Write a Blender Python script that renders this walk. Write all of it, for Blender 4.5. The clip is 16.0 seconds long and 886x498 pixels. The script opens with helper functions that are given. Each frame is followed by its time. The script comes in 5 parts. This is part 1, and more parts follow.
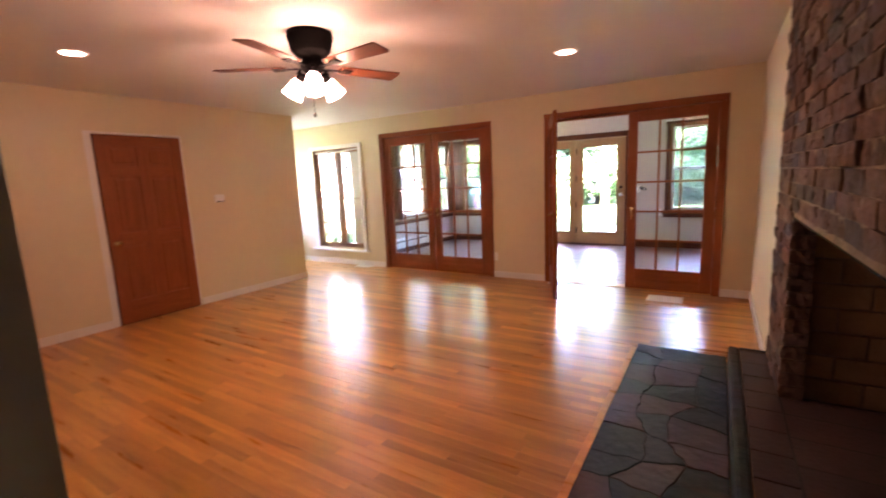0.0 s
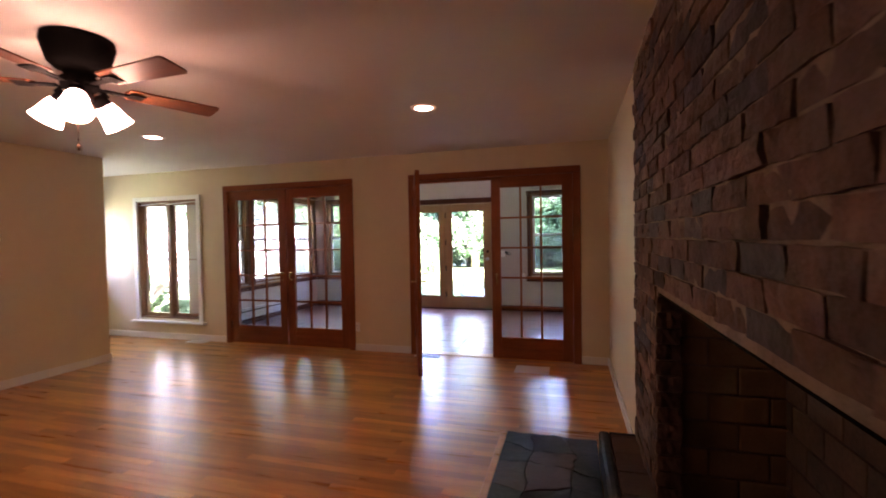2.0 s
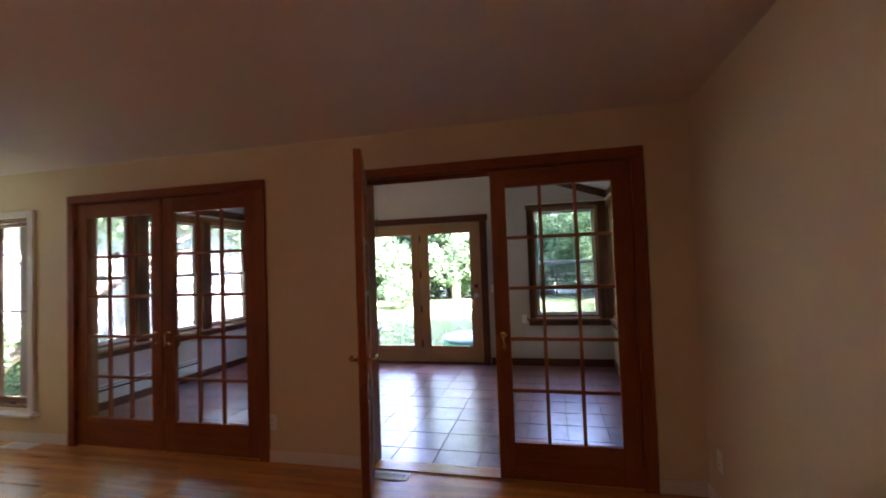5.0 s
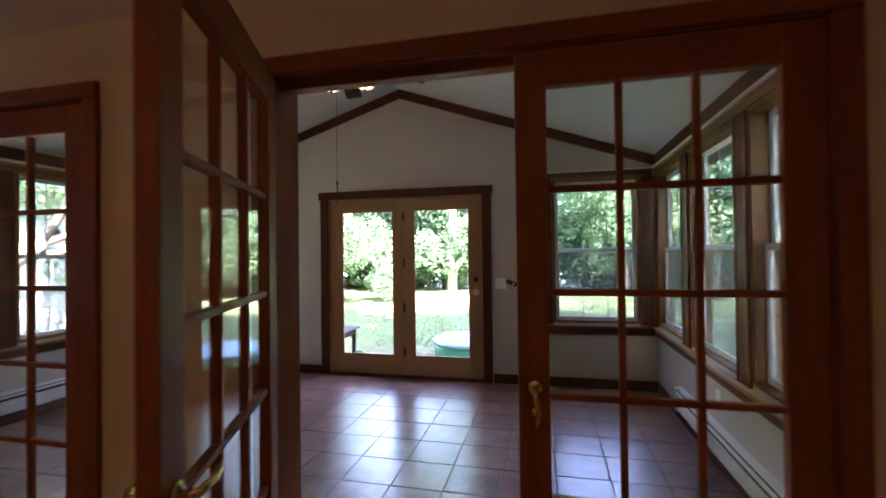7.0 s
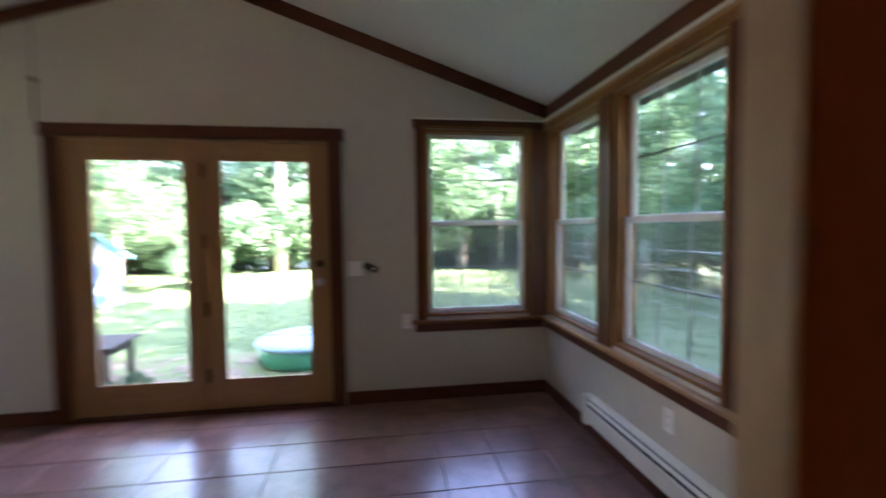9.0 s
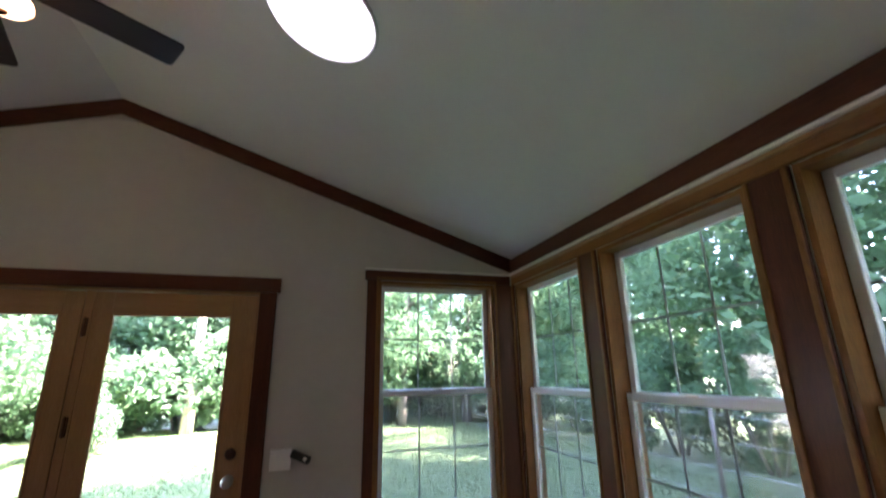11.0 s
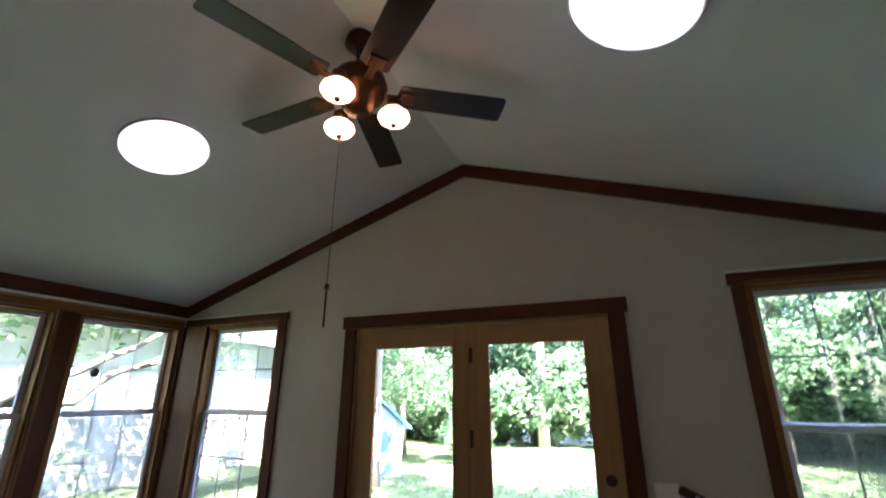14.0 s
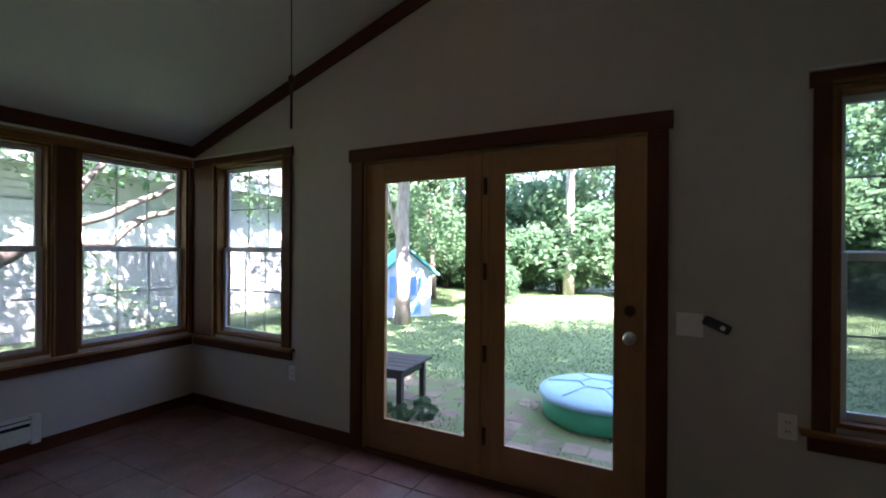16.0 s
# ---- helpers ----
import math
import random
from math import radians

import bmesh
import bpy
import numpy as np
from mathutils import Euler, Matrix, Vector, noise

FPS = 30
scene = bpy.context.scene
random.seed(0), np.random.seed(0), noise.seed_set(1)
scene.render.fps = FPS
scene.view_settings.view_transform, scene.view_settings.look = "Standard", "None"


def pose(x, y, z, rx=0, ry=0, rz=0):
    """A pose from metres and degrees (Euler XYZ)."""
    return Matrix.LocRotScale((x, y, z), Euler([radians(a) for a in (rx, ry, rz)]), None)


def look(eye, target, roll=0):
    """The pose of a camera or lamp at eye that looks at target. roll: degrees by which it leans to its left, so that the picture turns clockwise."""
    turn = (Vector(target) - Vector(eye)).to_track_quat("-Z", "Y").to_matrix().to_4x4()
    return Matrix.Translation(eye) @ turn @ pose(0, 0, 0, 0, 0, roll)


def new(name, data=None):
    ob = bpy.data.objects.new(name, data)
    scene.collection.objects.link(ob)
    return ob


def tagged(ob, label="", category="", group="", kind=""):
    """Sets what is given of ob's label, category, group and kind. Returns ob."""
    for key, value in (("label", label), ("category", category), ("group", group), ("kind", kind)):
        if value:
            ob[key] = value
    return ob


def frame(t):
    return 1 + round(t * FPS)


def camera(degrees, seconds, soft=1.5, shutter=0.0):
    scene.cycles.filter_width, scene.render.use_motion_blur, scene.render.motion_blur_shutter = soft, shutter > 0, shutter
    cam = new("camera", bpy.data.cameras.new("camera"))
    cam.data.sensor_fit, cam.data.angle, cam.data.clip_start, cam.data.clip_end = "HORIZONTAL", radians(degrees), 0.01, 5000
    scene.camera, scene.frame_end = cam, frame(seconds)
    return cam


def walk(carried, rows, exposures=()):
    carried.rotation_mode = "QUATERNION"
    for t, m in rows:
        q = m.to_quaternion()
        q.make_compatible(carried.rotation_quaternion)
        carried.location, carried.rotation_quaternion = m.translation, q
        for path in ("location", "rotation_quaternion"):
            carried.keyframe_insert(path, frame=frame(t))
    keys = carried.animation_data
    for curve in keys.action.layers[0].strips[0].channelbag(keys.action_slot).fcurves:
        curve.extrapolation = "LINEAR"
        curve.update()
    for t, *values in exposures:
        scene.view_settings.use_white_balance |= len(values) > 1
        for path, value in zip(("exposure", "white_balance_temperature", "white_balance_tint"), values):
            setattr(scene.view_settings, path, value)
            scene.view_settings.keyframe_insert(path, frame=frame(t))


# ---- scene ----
cam = camera(90.8, 16.0, soft=1.8, shutter=0.5)
PATH = [
    (0, (0.804, -5.455, 1.376), (-0.254, -3.787, 1.063), -2.5),
    (0.5, (0.825, -5.401, 1.381), (-0.063, -3.624, 1.155), -3.0),
    (1, (0.854, -5.226, 1.377), (0.021, -3.413, 1.235), -0.4),
    (1.5, (0.858, -5.066, 1.371), (0.142, -3.202, 1.259), -1.6),
    (2, (0.753, -4.867, 1.379), (0.192, -2.947, 1.326), -1.0),
    (2.5, (0.675, -4.624, 1.397), (0.195, -2.683, 1.357), -1.7),
    (3, (0.609, -4.254, 1.41), (0.067, -2.329, 1.443), -0.8),
    (3.5, (0.482, -3.917, 1.404), (-0.002, -1.976, 1.428), -0.4),
    (4, (0.387, -3.564, 1.422), (-0.046, -1.617, 1.48), -1.0),
    (4.5, (0.308, -3.244, 1.435), (-0.241, -1.329, 1.545), -0.2),
    (5, (0.26, -2.914, 1.426), (-0.203, -0.975, 1.495), -2.0),
    (5.2, (0.252, -2.807, 1.414), (-0.170, -0.858, 1.474), -2.0),
    (7.5, (-0.132, -1.072, 1.38), (-0.588, 0.876, 1.369), -0.5),
    (8, (-0.223, -0.721, 1.38), (-0.53, 1.253, 1.296), -1.6),
    (8.5, (-0.221, -0.359, 1.371), (-0.436, 1.63, 1.359), -0.5),
    (9, (-0.302, -0.185, 1.36), (-0.008, 1.791, 1.265), -0.6),
    (9.2, (-0.36, -0.045, 1.385), (0.215, 1.867, 1.265), -0.5),
    (11.3, (-0.352, 0.325, 1.572), (0.171, 2.126, 2.267), -0.8),
    (11.5, (-0.334, 0.338, 1.601), (0.024, 2.142, 2.386), -0.7),
    (12, (-0.39, 0.359, 1.57), (-0.334, 2.152, 2.455), -1.7),
    (12.5, (-0.401, 0.359, 1.605), (-0.587, 2.15, 2.474), -1.5),
    (13, (-0.447, 0.38, 1.604), (-0.842, 2.15, 2.446), -1.1),
    (13.5, (-0.471, 0.377, 1.586), (-1.045, 2.119, 2.383), -0.6),
    (14, (-0.516, 0.398, 1.556), (-1.28, 2.137, 2.184), 0.2),
    (14.5, (-0.564, 0.452, 1.487), (-1.363, 2.225, 1.955), -2.1),
    (15, (-0.607, 0.505, 1.448), (-1.322, 2.36, 1.66), -2.1),
    (15.5, (-0.555, 0.677, 1.426), (-1.405, 2.485, 1.518), 0.7),
    (16, (-0.543, 0.767, 1.417), (-1.477, 2.536, 1.417), 0.4),
]
walk(cam, [(t, look(eye, target, roll)) for t, eye, target, roll in PATH],
     ((0, 7.55, 6500, 54), (0.5, 7.12, 6500, 56), (1.5, 6.55, 6500, 58), (3, 6.15, 6600, 59), (4, 6.05, 6600, 58), (5, 5.70, 6500, 53), (8, 5.53, 6500, 44), (12, 5.32, 6450, 38), (14, 5.18, 6300, 37), (15, 4.72, 6250, 36), (16, 4.12, 6250, 35)))

# ---- world, sun and exposure ----
world = bpy.data.worlds.new("sky")
scene.world = world
world.use_nodes = True
wn = world.node_tree.nodes
sky = wn.new("ShaderNodeTexSky")
sky.sky_type = "NISHITA"
sky.sun_disc = False
sky.sun_elevation = radians(52)
sky.sun_rotation = radians(122)
world.node_tree.links.new(sky.outputs[0], wn["Background"].inputs[0])
wn["Background"].inputs[1].default_value = 0.15

sun_data = bpy.data.lights.new("sun", "SUN")
sun_data.energy = 5.0
sun_data.angle = radians(0.5)
sun_data.color = (1.0, 0.95, 0.87)
sun = new("sun", sun_data)
sun.matrix_world = look((6.6, -4.1, 10), (0, 0, 0))

bay_fill_data = bpy.data.lights.new("bay_fill_lamp", "AREA")       # lamp added in the bay's west window to stand in for sky light
bay_fill_data.shape = "RECTANGLE"
bay_fill_data.size, bay_fill_data.size_y = 1.05, 0.74
bay_fill_data.energy = 0.2
bay_fill_data.color = (0.62, 0.80, 1.0)
bay_fill_lamp = new("bay_fill_lamp", bay_fill_data)
bay_fill_lamp.matrix_world = look((-6.20, -0.565, 1.41), (-5.0, -0.565, 1.41))

LAMP_WARM = (1.0, 0.66, 0.38)
FAN_LIGHT = 0.54
CAN_LIGHT = 0.38
TUBE_LIGHT = 0.05
PORCH_FAN_LIGHT = 0.18

# ---- materials ----


def nodes_of(name):
    m = bpy.data.materials.new(name)
    m.use_nodes = True
    return m, m.node_tree.nodes, m.node_tree.links, m.node_tree.nodes["Principled BSDF"]


def surf(name, c1, c2, scale=4.0, rough=0.6, bump=0.1, bump_scale=60.0, stretch=(1, 1, 1), vary=0.0, metal=0.0,
         spec=0.5, coat=0.0, rough_var=0.08, island=False, fine=0.35, streak=None, coat_rough=0.12):
    """A worn surface: broad and fine colour variation, fine relief; vary: how far pieces differ in tone."""
    m, n, l, p = nodes_of(name)
    tc = n.new("ShaderNodeTexCoord")
    info = n.new("ShaderNodeObjectInfo")
    mul = n.new("ShaderNodeVectorMath")
    mul.operation = "MULTIPLY_ADD"
    mul.inputs[1].default_value = stretch
    off = n.new("ShaderNodeMath")
    off.operation = "MULTIPLY"
    off.inputs[1].default_value = 37.0
    src = n.new("ShaderNodeNewGeometry").outputs["Random Per Island"] if island else info.outputs["Random"]
    l.new(src, off.inputs[0])
    l.new(tc.outputs["Object"], mul.inputs[0])
    l.new(off.outputs[0], mul.inputs[2])
    big = n.new("ShaderNodeTexNoise")
    big.inputs["Scale"].default_value = scale
    big.inputs["Detail"].default_value = 5
    small = n.new("ShaderNodeTexNoise")
    small.inputs["Scale"].default_value = scale * 11
    small.inputs["Detail"].default_value = 4
    l.new(mul.outputs[0], big.inputs["Vector"])
    l.new(mul.outputs[0], small.inputs["Vector"])
    add = n.new("ShaderNodeMix")
    add.inputs[0].default_value = fine
    l.new(big.outputs["Fac"], add.inputs[2])
    l.new(small.outputs["Fac"], add.inputs[3])
    ramp = n.new("ShaderNodeMapRange")
    ramp.inputs[1].default_value, ramp.inputs[2].default_value = 0.32, 0.68
    l.new(add.outputs[0], ramp.inputs[0])
    mix = n.new("ShaderNodeMix")
    mix.data_type = "RGBA"
    mix.inputs[6].default_value = (*c1, 1)
    mix.inputs[7].default_value = (*c2, 1)
    l.new(ramp.outputs[0], mix.inputs[0])
    col = mix.outputs[2]
    if streak:
        # long dark mineral streaks along the grain
        sv = n.new("ShaderNodeVectorMath")
        sv.operation = "MULTIPLY_ADD"
        sv.inputs[1].default_value = (1.0, 8.5, 1)
        l.new(tc.outputs["Object"], sv.inputs[0])
        l.new(off.outputs[0], sv.inputs[2])
        sn = n.new("ShaderNodeTexNoise")
        sn.inputs["Scale"].default_value = 1.7
        sn.inputs["Detail"].default_value = 3
        sn.inputs["Distortion"].default_value = 0.6
        l.new(sv.outputs[0], sn.inputs["Vector"])
        sr = n.new("ShaderNodeMapRange")
        sr.interpolation_type = "SMOOTHSTEP"
        sr.inputs[1].default_value, sr.inputs[2].default_value = 0.57, 0.86
        l.new(sn.outputs["Fac"], sr.inputs[0])
        sm = n.new("ShaderNodeMix")
        sm.data_type = "RGBA"
        sm.inputs[7].default_value = (*streak, 1)
        l.new(sr.outputs[0], sm.inputs[0])
        l.new(col, sm.inputs[6])
        col = sm.outputs[2]
    if vary:
        hsv = n.new("ShaderNodeHueSaturation")
        v = n.new("ShaderNodeMapRange")
        v.inputs[3].default_value, v.inputs[4].default_value = 1 - vary, 1 + vary
        l.new(src, v.inputs[0])
        l.new(v.outputs[0], hsv.inputs["Value"])
        l.new(col, hsv.inputs["Color"])
        col = hsv.outputs[0]
    l.new(col, p.inputs["Base Color"])
    rr = n.new("ShaderNodeMapRange")
    rr.inputs[3].default_value, rr.inputs[4].default_value = max(0.02, rough - rough_var), rough + rough_var
    l.new(big.outputs["Fac"], rr.inputs[0])
    l.new(rr.outputs[0], p.inputs["Roughness"])
    p.inputs["Metallic"].default_value = metal
    p.inputs["Specular IOR Level"].default_value = spec
    p.inputs["Coat Weight"].default_value = coat
    p.inputs["Coat Roughness"].default_value = coat_rough
    if bump:
        bn = n.new("ShaderNodeTexNoise")
        bn.inputs["Scale"].default_value = bump_scale
        bn.inputs["Detail"].default_value = 6
        l.new(mul.outputs[0], bn.inputs["Vector"])
        b = n.new("ShaderNodeBump")
        b.inputs["Strength"].default_value = bump
        b.inputs["Distance"].default_value = 0.01
        l.new(bn.outputs["Fac"], b.inputs["Height"])
        l.new(b.outputs[0], p.inputs["Normal"])
    return m


def glow(name, colour, strength, base=(0.9, 0.9, 0.88)):
    m, n, l, p = nodes_of(name)
    p.inputs["Base Color"].default_value = (*base, 1)
    p.inputs["Roughness"].default_value = 0.35
    p.inputs["Emission Color"].default_value = (*colour, 1)
    p.inputs["Emission Strength"].default_value = strength
    return m


def pane_glass(name, tint=(0.96, 0.98, 0.97), veil=0.0):
    """Clear window glass; veil adds the fine grey weave of an insect screen behind it."""
    m, n, l, p = nodes_of(name)
    n.remove(p)
    clear = n.new("ShaderNodeBsdfTransparent")
    clear.inputs[0].default_value = (*tint, 1)
    shine = n.new("ShaderNodeBsdfGlossy")
    shine.inputs["Roughness"].default_value = 0.02
    edge = n.new("ShaderNodeLayerWeight")
    edge.inputs[0].default_value = 0.5
    power = n.new("ShaderNodeMath")
    power.operation = "POWER"
    power.inputs[1].default_value = 4.5
    l.new(edge.outputs["Facing"], power.inputs[0])
    gloss = n.new("ShaderNodeMapRange")
    gloss.inputs[3].default_value, gloss.inputs[4].default_value = 0.035, 0.75
    l.new(power.outputs[0], gloss.inputs[0])
    mix = n.new("ShaderNodeMixShader")
    l.new(gloss.outputs[0], mix.inputs[0])
    l.new(clear.outputs[0], mix.inputs[1])
    l.new(shine.outputs[0], mix.inputs[2])
    out = mix.outputs[0]
    if veil:
        mesh = n.new("ShaderNodeBsdfDiffuse")
        mesh.inputs[0].default_value = (0.48, 0.50, 0.51, 1)
        mm = n.new("ShaderNodeMixShader")
        mm.inputs[0].default_value = veil
        l.new(out, mm.inputs[1])
        l.new(mesh.outputs[0], mm.inputs[2])
        out = mm.outputs[0]
    l.new(out, n["Material Output"].inputs[0])
    return m


def leaf_mat(name, c1, c2):
    m, n, l, p = nodes_of(name)
    n.remove(p)
    geo = n.new("ShaderNodeNewGeometry")
    mix = n.new("ShaderNodeMix")
    mix.data_type = "RGBA"
    mix.inputs[6].default_value = (*c1, 1)
    mix.inputs[7].default_value = (*c2, 1)
    l.new(geo.outputs["Random Per Island"], mix.inputs[0])
    d = n.new("ShaderNodeBsdfDiffuse")
    t = n.new("ShaderNodeBsdfTranslucent")
    l.new(mix.outputs[2], d.inputs[0])
    l.new(mix.outputs[2], t.inputs[0])
    ms = n.new("ShaderNodeMixShader")
    ms.inputs[0].default_value = 0.5
    l.new(d.outputs[0], ms.inputs[1])
    l.new(t.outputs[0], ms.inputs[2])
    l.new(ms.outputs[0], n["Material Output"].inputs[0])
    return m


CREAM = surf("cream_wall_paint", (0.68, 0.575, 0.37), (0.72, 0.615, 0.405), 1.3, 0.62, 0.06, 220)
WHITE_WALL = surf("white_wall_paint", (0.50, 0.455, 0.395), (0.56, 0.51, 0.445), 1.2, 0.6, 0.06, 200)
CEIL = surf("ceiling_paint", (0.74, 0.70, 0.66), (0.78, 0.74, 0.70), 1.1, 0.75, 0.1, 160)
CEIL2 = surf("sunroom_ceiling_paint", (0.72, 0.72, 0.70), (0.76, 0.76, 0.74), 1.1, 0.7, 0.1, 160)
BLUE_WALL = surf("blue_grey_paint", (0.24, 0.33, 0.37), (0.27, 0.36, 0.40), 1.5, 0.6, 0.06, 200)
WHITE_TRIM = surf("white_trim_paint", (0.74, 0.71, 0.66), (0.80, 0.77, 0.72), 3, 0.4, 0.05, 90)
VINYL = surf("white_vinyl", (0.72, 0.74, 0.76), (0.78, 0.80, 0.82), 3, 0.35, 0.02, 90)
GRILLE = surf("grey_grille_bars", (0.44, 0.45, 0.45), (0.52, 0.53, 0.53), 3, 0.5, 0.02, 90)


def wood(name, c1, c2, along, rough=0.35, coat=0.25, scale=2.2, vary=0.0, streak=None, spec=0.5):
    s = [10.0, 10.0, 10.0]
    s["xyz".index(along)] = 1.0
    return surf(name, c1, c2, scale, rough, 0.08, 14, tuple(s), vary, coat=coat, fine=0.3 if streak else 0.5, streak=streak, spec=spec, coat_rough=0.22 if streak else 0.12)


RED_Z = wood("red_fir_upright", (0.20, 0.053, 0.013), (0.32, 0.097, 0.026), "z", 0.5, 0.0, spec=0.2)
RED_X = wood("red_fir_level", (0.20, 0.053, 0.013), (0.32, 0.097, 0.026), "x", 0.5, 0.0, spec=0.2)
DARK_X = wood("dark_stained_trim_level", (0.07, 0.021, 0.009), (0.135, 0.042, 0.017), "x", 0.5, 0.05, spec=0.2)
DARK_Y = wood("dark_stained_trim_long", (0.07, 0.021, 0.009), (0.135, 0.042, 0.017), "y", 0.5, 0.05, spec=0.2)
DARK_Z = wood("dark_stained_trim_upright", (0.07, 0.021, 0.009), (0.135, 0.042, 0.017), "z", 0.5, 0.05, spec=0.2)
PINE_X = wood("clear_pine_level", (0.31, 0.148, 0.052), (0.43, 0.225, 0.09), "x", 0.4)
PINE_Y = wood("clear_pine_long", (0.31, 0.148, 0.052), (0.43, 0.225, 0.09), "y", 0.4)
PINE_Z = wood("clear_pine_upright", (0.31, 0.148, 0.052), (0.43, 0.225, 0.09), "z", 0.4)
WARM_X = wood("golden_brown_trim_level", (0.16, 0.062, 0.014), (0.30, 0.125, 0.032), "x", 0.5, 0.05, spec=0.25)
WARM_Y = wood("golden_brown_trim_long", (0.16, 0.062, 0.014), (0.30, 0.125, 0.032), "y", 0.5, 0.05, spec=0.25)
WARM_Z = wood("golden_brown_trim_upright", (0.16, 0.062, 0.014), (0.30, 0.125, 0.032), "z", 0.5, 0.05, spec=0.25)
EDGE_Z = wood("bare_door_edge", (0.34, 0.225, 0.11), (0.46, 0.32, 0.17), "z", 0.5, 0.0)
SASH_Z = wood("brown_sash_wood", (0.20, 0.095, 0.04), (0.31, 0.16, 0.07), "z", 0.45)
OAK = wood("oak_boards", (0.43, 0.158, 0.026), (0.66, 0.305, 0.066), "x", 0.30, 0.35, 1.6, 0.27, (0.25, 0.085, 0.02))
OAK_REST = surf("oak_boards_rest", (0.43, 0.158, 0.026), (0.66, 0.305, 0.066), 1.6, 0.30, 0.08, 14, (1, 10, 10), 0.27,
                coat=0.35, fine=0.3, island=True, coat_rough=0.22, streak=(0.25, 0.085, 0.02))
SUBFLOOR = surf("dark_subfloor", (0.05, 0.02, 0.01), (0.08, 0.03, 0.015), 4, 0.8)
TILE = surf("terracotta_floor_tile", (0.11, 0.042, 0.033), (0.33, 0.16, 0.122), 6, 0.33, 0.05, 30, vary=0.10, rough_var=0.08, spec=0.9, coat=0.8, coat_rough=0.24)
GROUT = surf("tile_grout", (0.16, 0.115, 0.098), (0.24, 0.18, 0.155), 20, 0.85, 0.3, 90)
DARK_GROUT = surf("dark_slate_joint", (0.025, 0.022, 0.019), (0.06, 0.05, 0.04), 20, 0.9, 0.6, 60)
BRICK = surf("rough_clinker_brick", (0.060, 0.033, 0.023), (0.19, 0.11, 0.072), 11, 0.9, 0.8, 38, vary=0.38)
BRICK_REST = surf("rough_clinker_brick_rest", (0.060, 0.033, 0.023), (0.19, 0.11, 0.072), 11, 0.9, 0.8, 38, vary=0.38,
                  island=True)
BRICK_BURNT = surf("burnt_blue_brick", (0.028, 0.021, 0.020), (0.080, 0.056, 0.050), 11, 0.8, 0.6, 60, vary=0.35)
MORTAR = surf("brick_mortar", (0.15, 0.105, 0.066), (0.29, 0.208, 0.138), 12, 0.95, 0.9, 40)
FIREBRICK = surf("yellow_firebrick", (0.22, 0.135, 0.06), (0.33, 0.21, 0.10), 7, 0.85, 0.4, 45, vary=0.2)
FIREBRICK_SOOTY = surf("smoked_firebrick", (0.04, 0.028, 0.017), (0.11, 0.072, 0.04), 5, 0.9, 0.4, 45, vary=0.25)
SOOT = surf("sooty_firebox", (0.025, 0.02, 0.016), (0.06, 0.047, 0.035), 4, 0.95, 0.5, 40)
SLATE = surf("blue_slate", (0.006, 0.010, 0.013), (0.023, 0.032, 0.037), 3.2, 0.55, 0.8, 14, vary=0.3, spec=0.3, streak=(0.05, 0.022, 0.019))
SLATE_RED = surf("red_slate", (0.024, 0.010, 0.010), (0.055, 0.024, 0.023), 4, 0.55, 0.8, 14, vary=0.25, streak=(0.03, 0.036, 0.042))
HEARTH_TILE = surf("hearth_quarry_tile", (0.036, 0.017, 0.012), (0.066, 0.032, 0.023), 7, 0.7, 0.35, 40, vary=0.15)
BLACK_METAL = surf("black_iron", (0.003, 0.003, 0.003), (0.006, 0.005, 0.005), 6, 0.7, 0.05, 80, spec=0.02)
BRONZE = surf("oiled_bronze", (0.05, 0.022, 0.012), (0.13, 0.058, 0.03), 6, 0.35, 0.05, 80, metal=0.85)
BRASS = surf("brass", (0.55, 0.38, 0.13), (0.68, 0.48, 0.19), 6, 0.25, 0.02, 80, metal=1.0)
CHROME = surf("brushed_nickel", (0.5, 0.49, 0.46), (0.6, 0.59, 0.56), 6, 0.3, 0.02, 80, metal=1.0)
FAN_RED = wood("fan_blade_cherry", (0.10, 0.03, 0.012), (0.19, 0.058, 0.022), "x", 0.45, 0.0, spec=0.3)
FAN_DARK = wood("fan_blade_walnut", (0.010, 0.007, 0.006), (0.022, 0.014, 0.011), "x", 0.42, 0.0, spec=0.35)
PLASTIC = surf("white_plastic", (0.80, 0.79, 0.76), (0.86, 0.85, 0.82), 5, 0.35, 0.02, 90)
BLACK_PLASTIC = surf("black_plastic", (0.012, 0.012, 0.013), (0.02, 0.02, 0.022), 5, 0.4, 0.03, 90)
HEATER = surf("heater_enamel", (0.62, 0.60, 0.55), (0.68, 0.66, 0.61), 4, 0.4, 0.03, 90)
# near-black colour stands for the shade inside slots and vent openings
SLOT = surf("slot_shade", (0.008, 0.008, 0.008), (0.015, 0.014, 0.013), 4, 0.8)
GLASS = pane_glass("clear_glass")
# both sash tints are darkened to let less daylight into the sunroom
SASH_GLASS = pane_glass("dimming_sash_glass", (0.80, 0.84, 0.82))
SCREENED = pane_glass("screened_glass", (0.76, 0.79, 0.79), 0.20)
SHADE_LIT = glow("lit_frosted_shade", LAMP_WARM, FAN_LIGHT)
CAN_LIT = glow("lit_downlight_lens", (1.0, 0.66, 0.38), CAN_LIGHT)
TUBE_LIT = glow("daylight_tube_diffuser", (0.90, 0.95, 1.0), TUBE_LIGHT)
PORCH_LIT = glow("lit_cream_shade", (1.0, 0.63, 0.30), PORCH_FAN_LIGHT)
GRASS_SOIL = surf("lawn_soil", (0.085, 0.135, 0.055), (0.15, 0.21, 0.095), 2.2, 0.95, 0.8, 40)
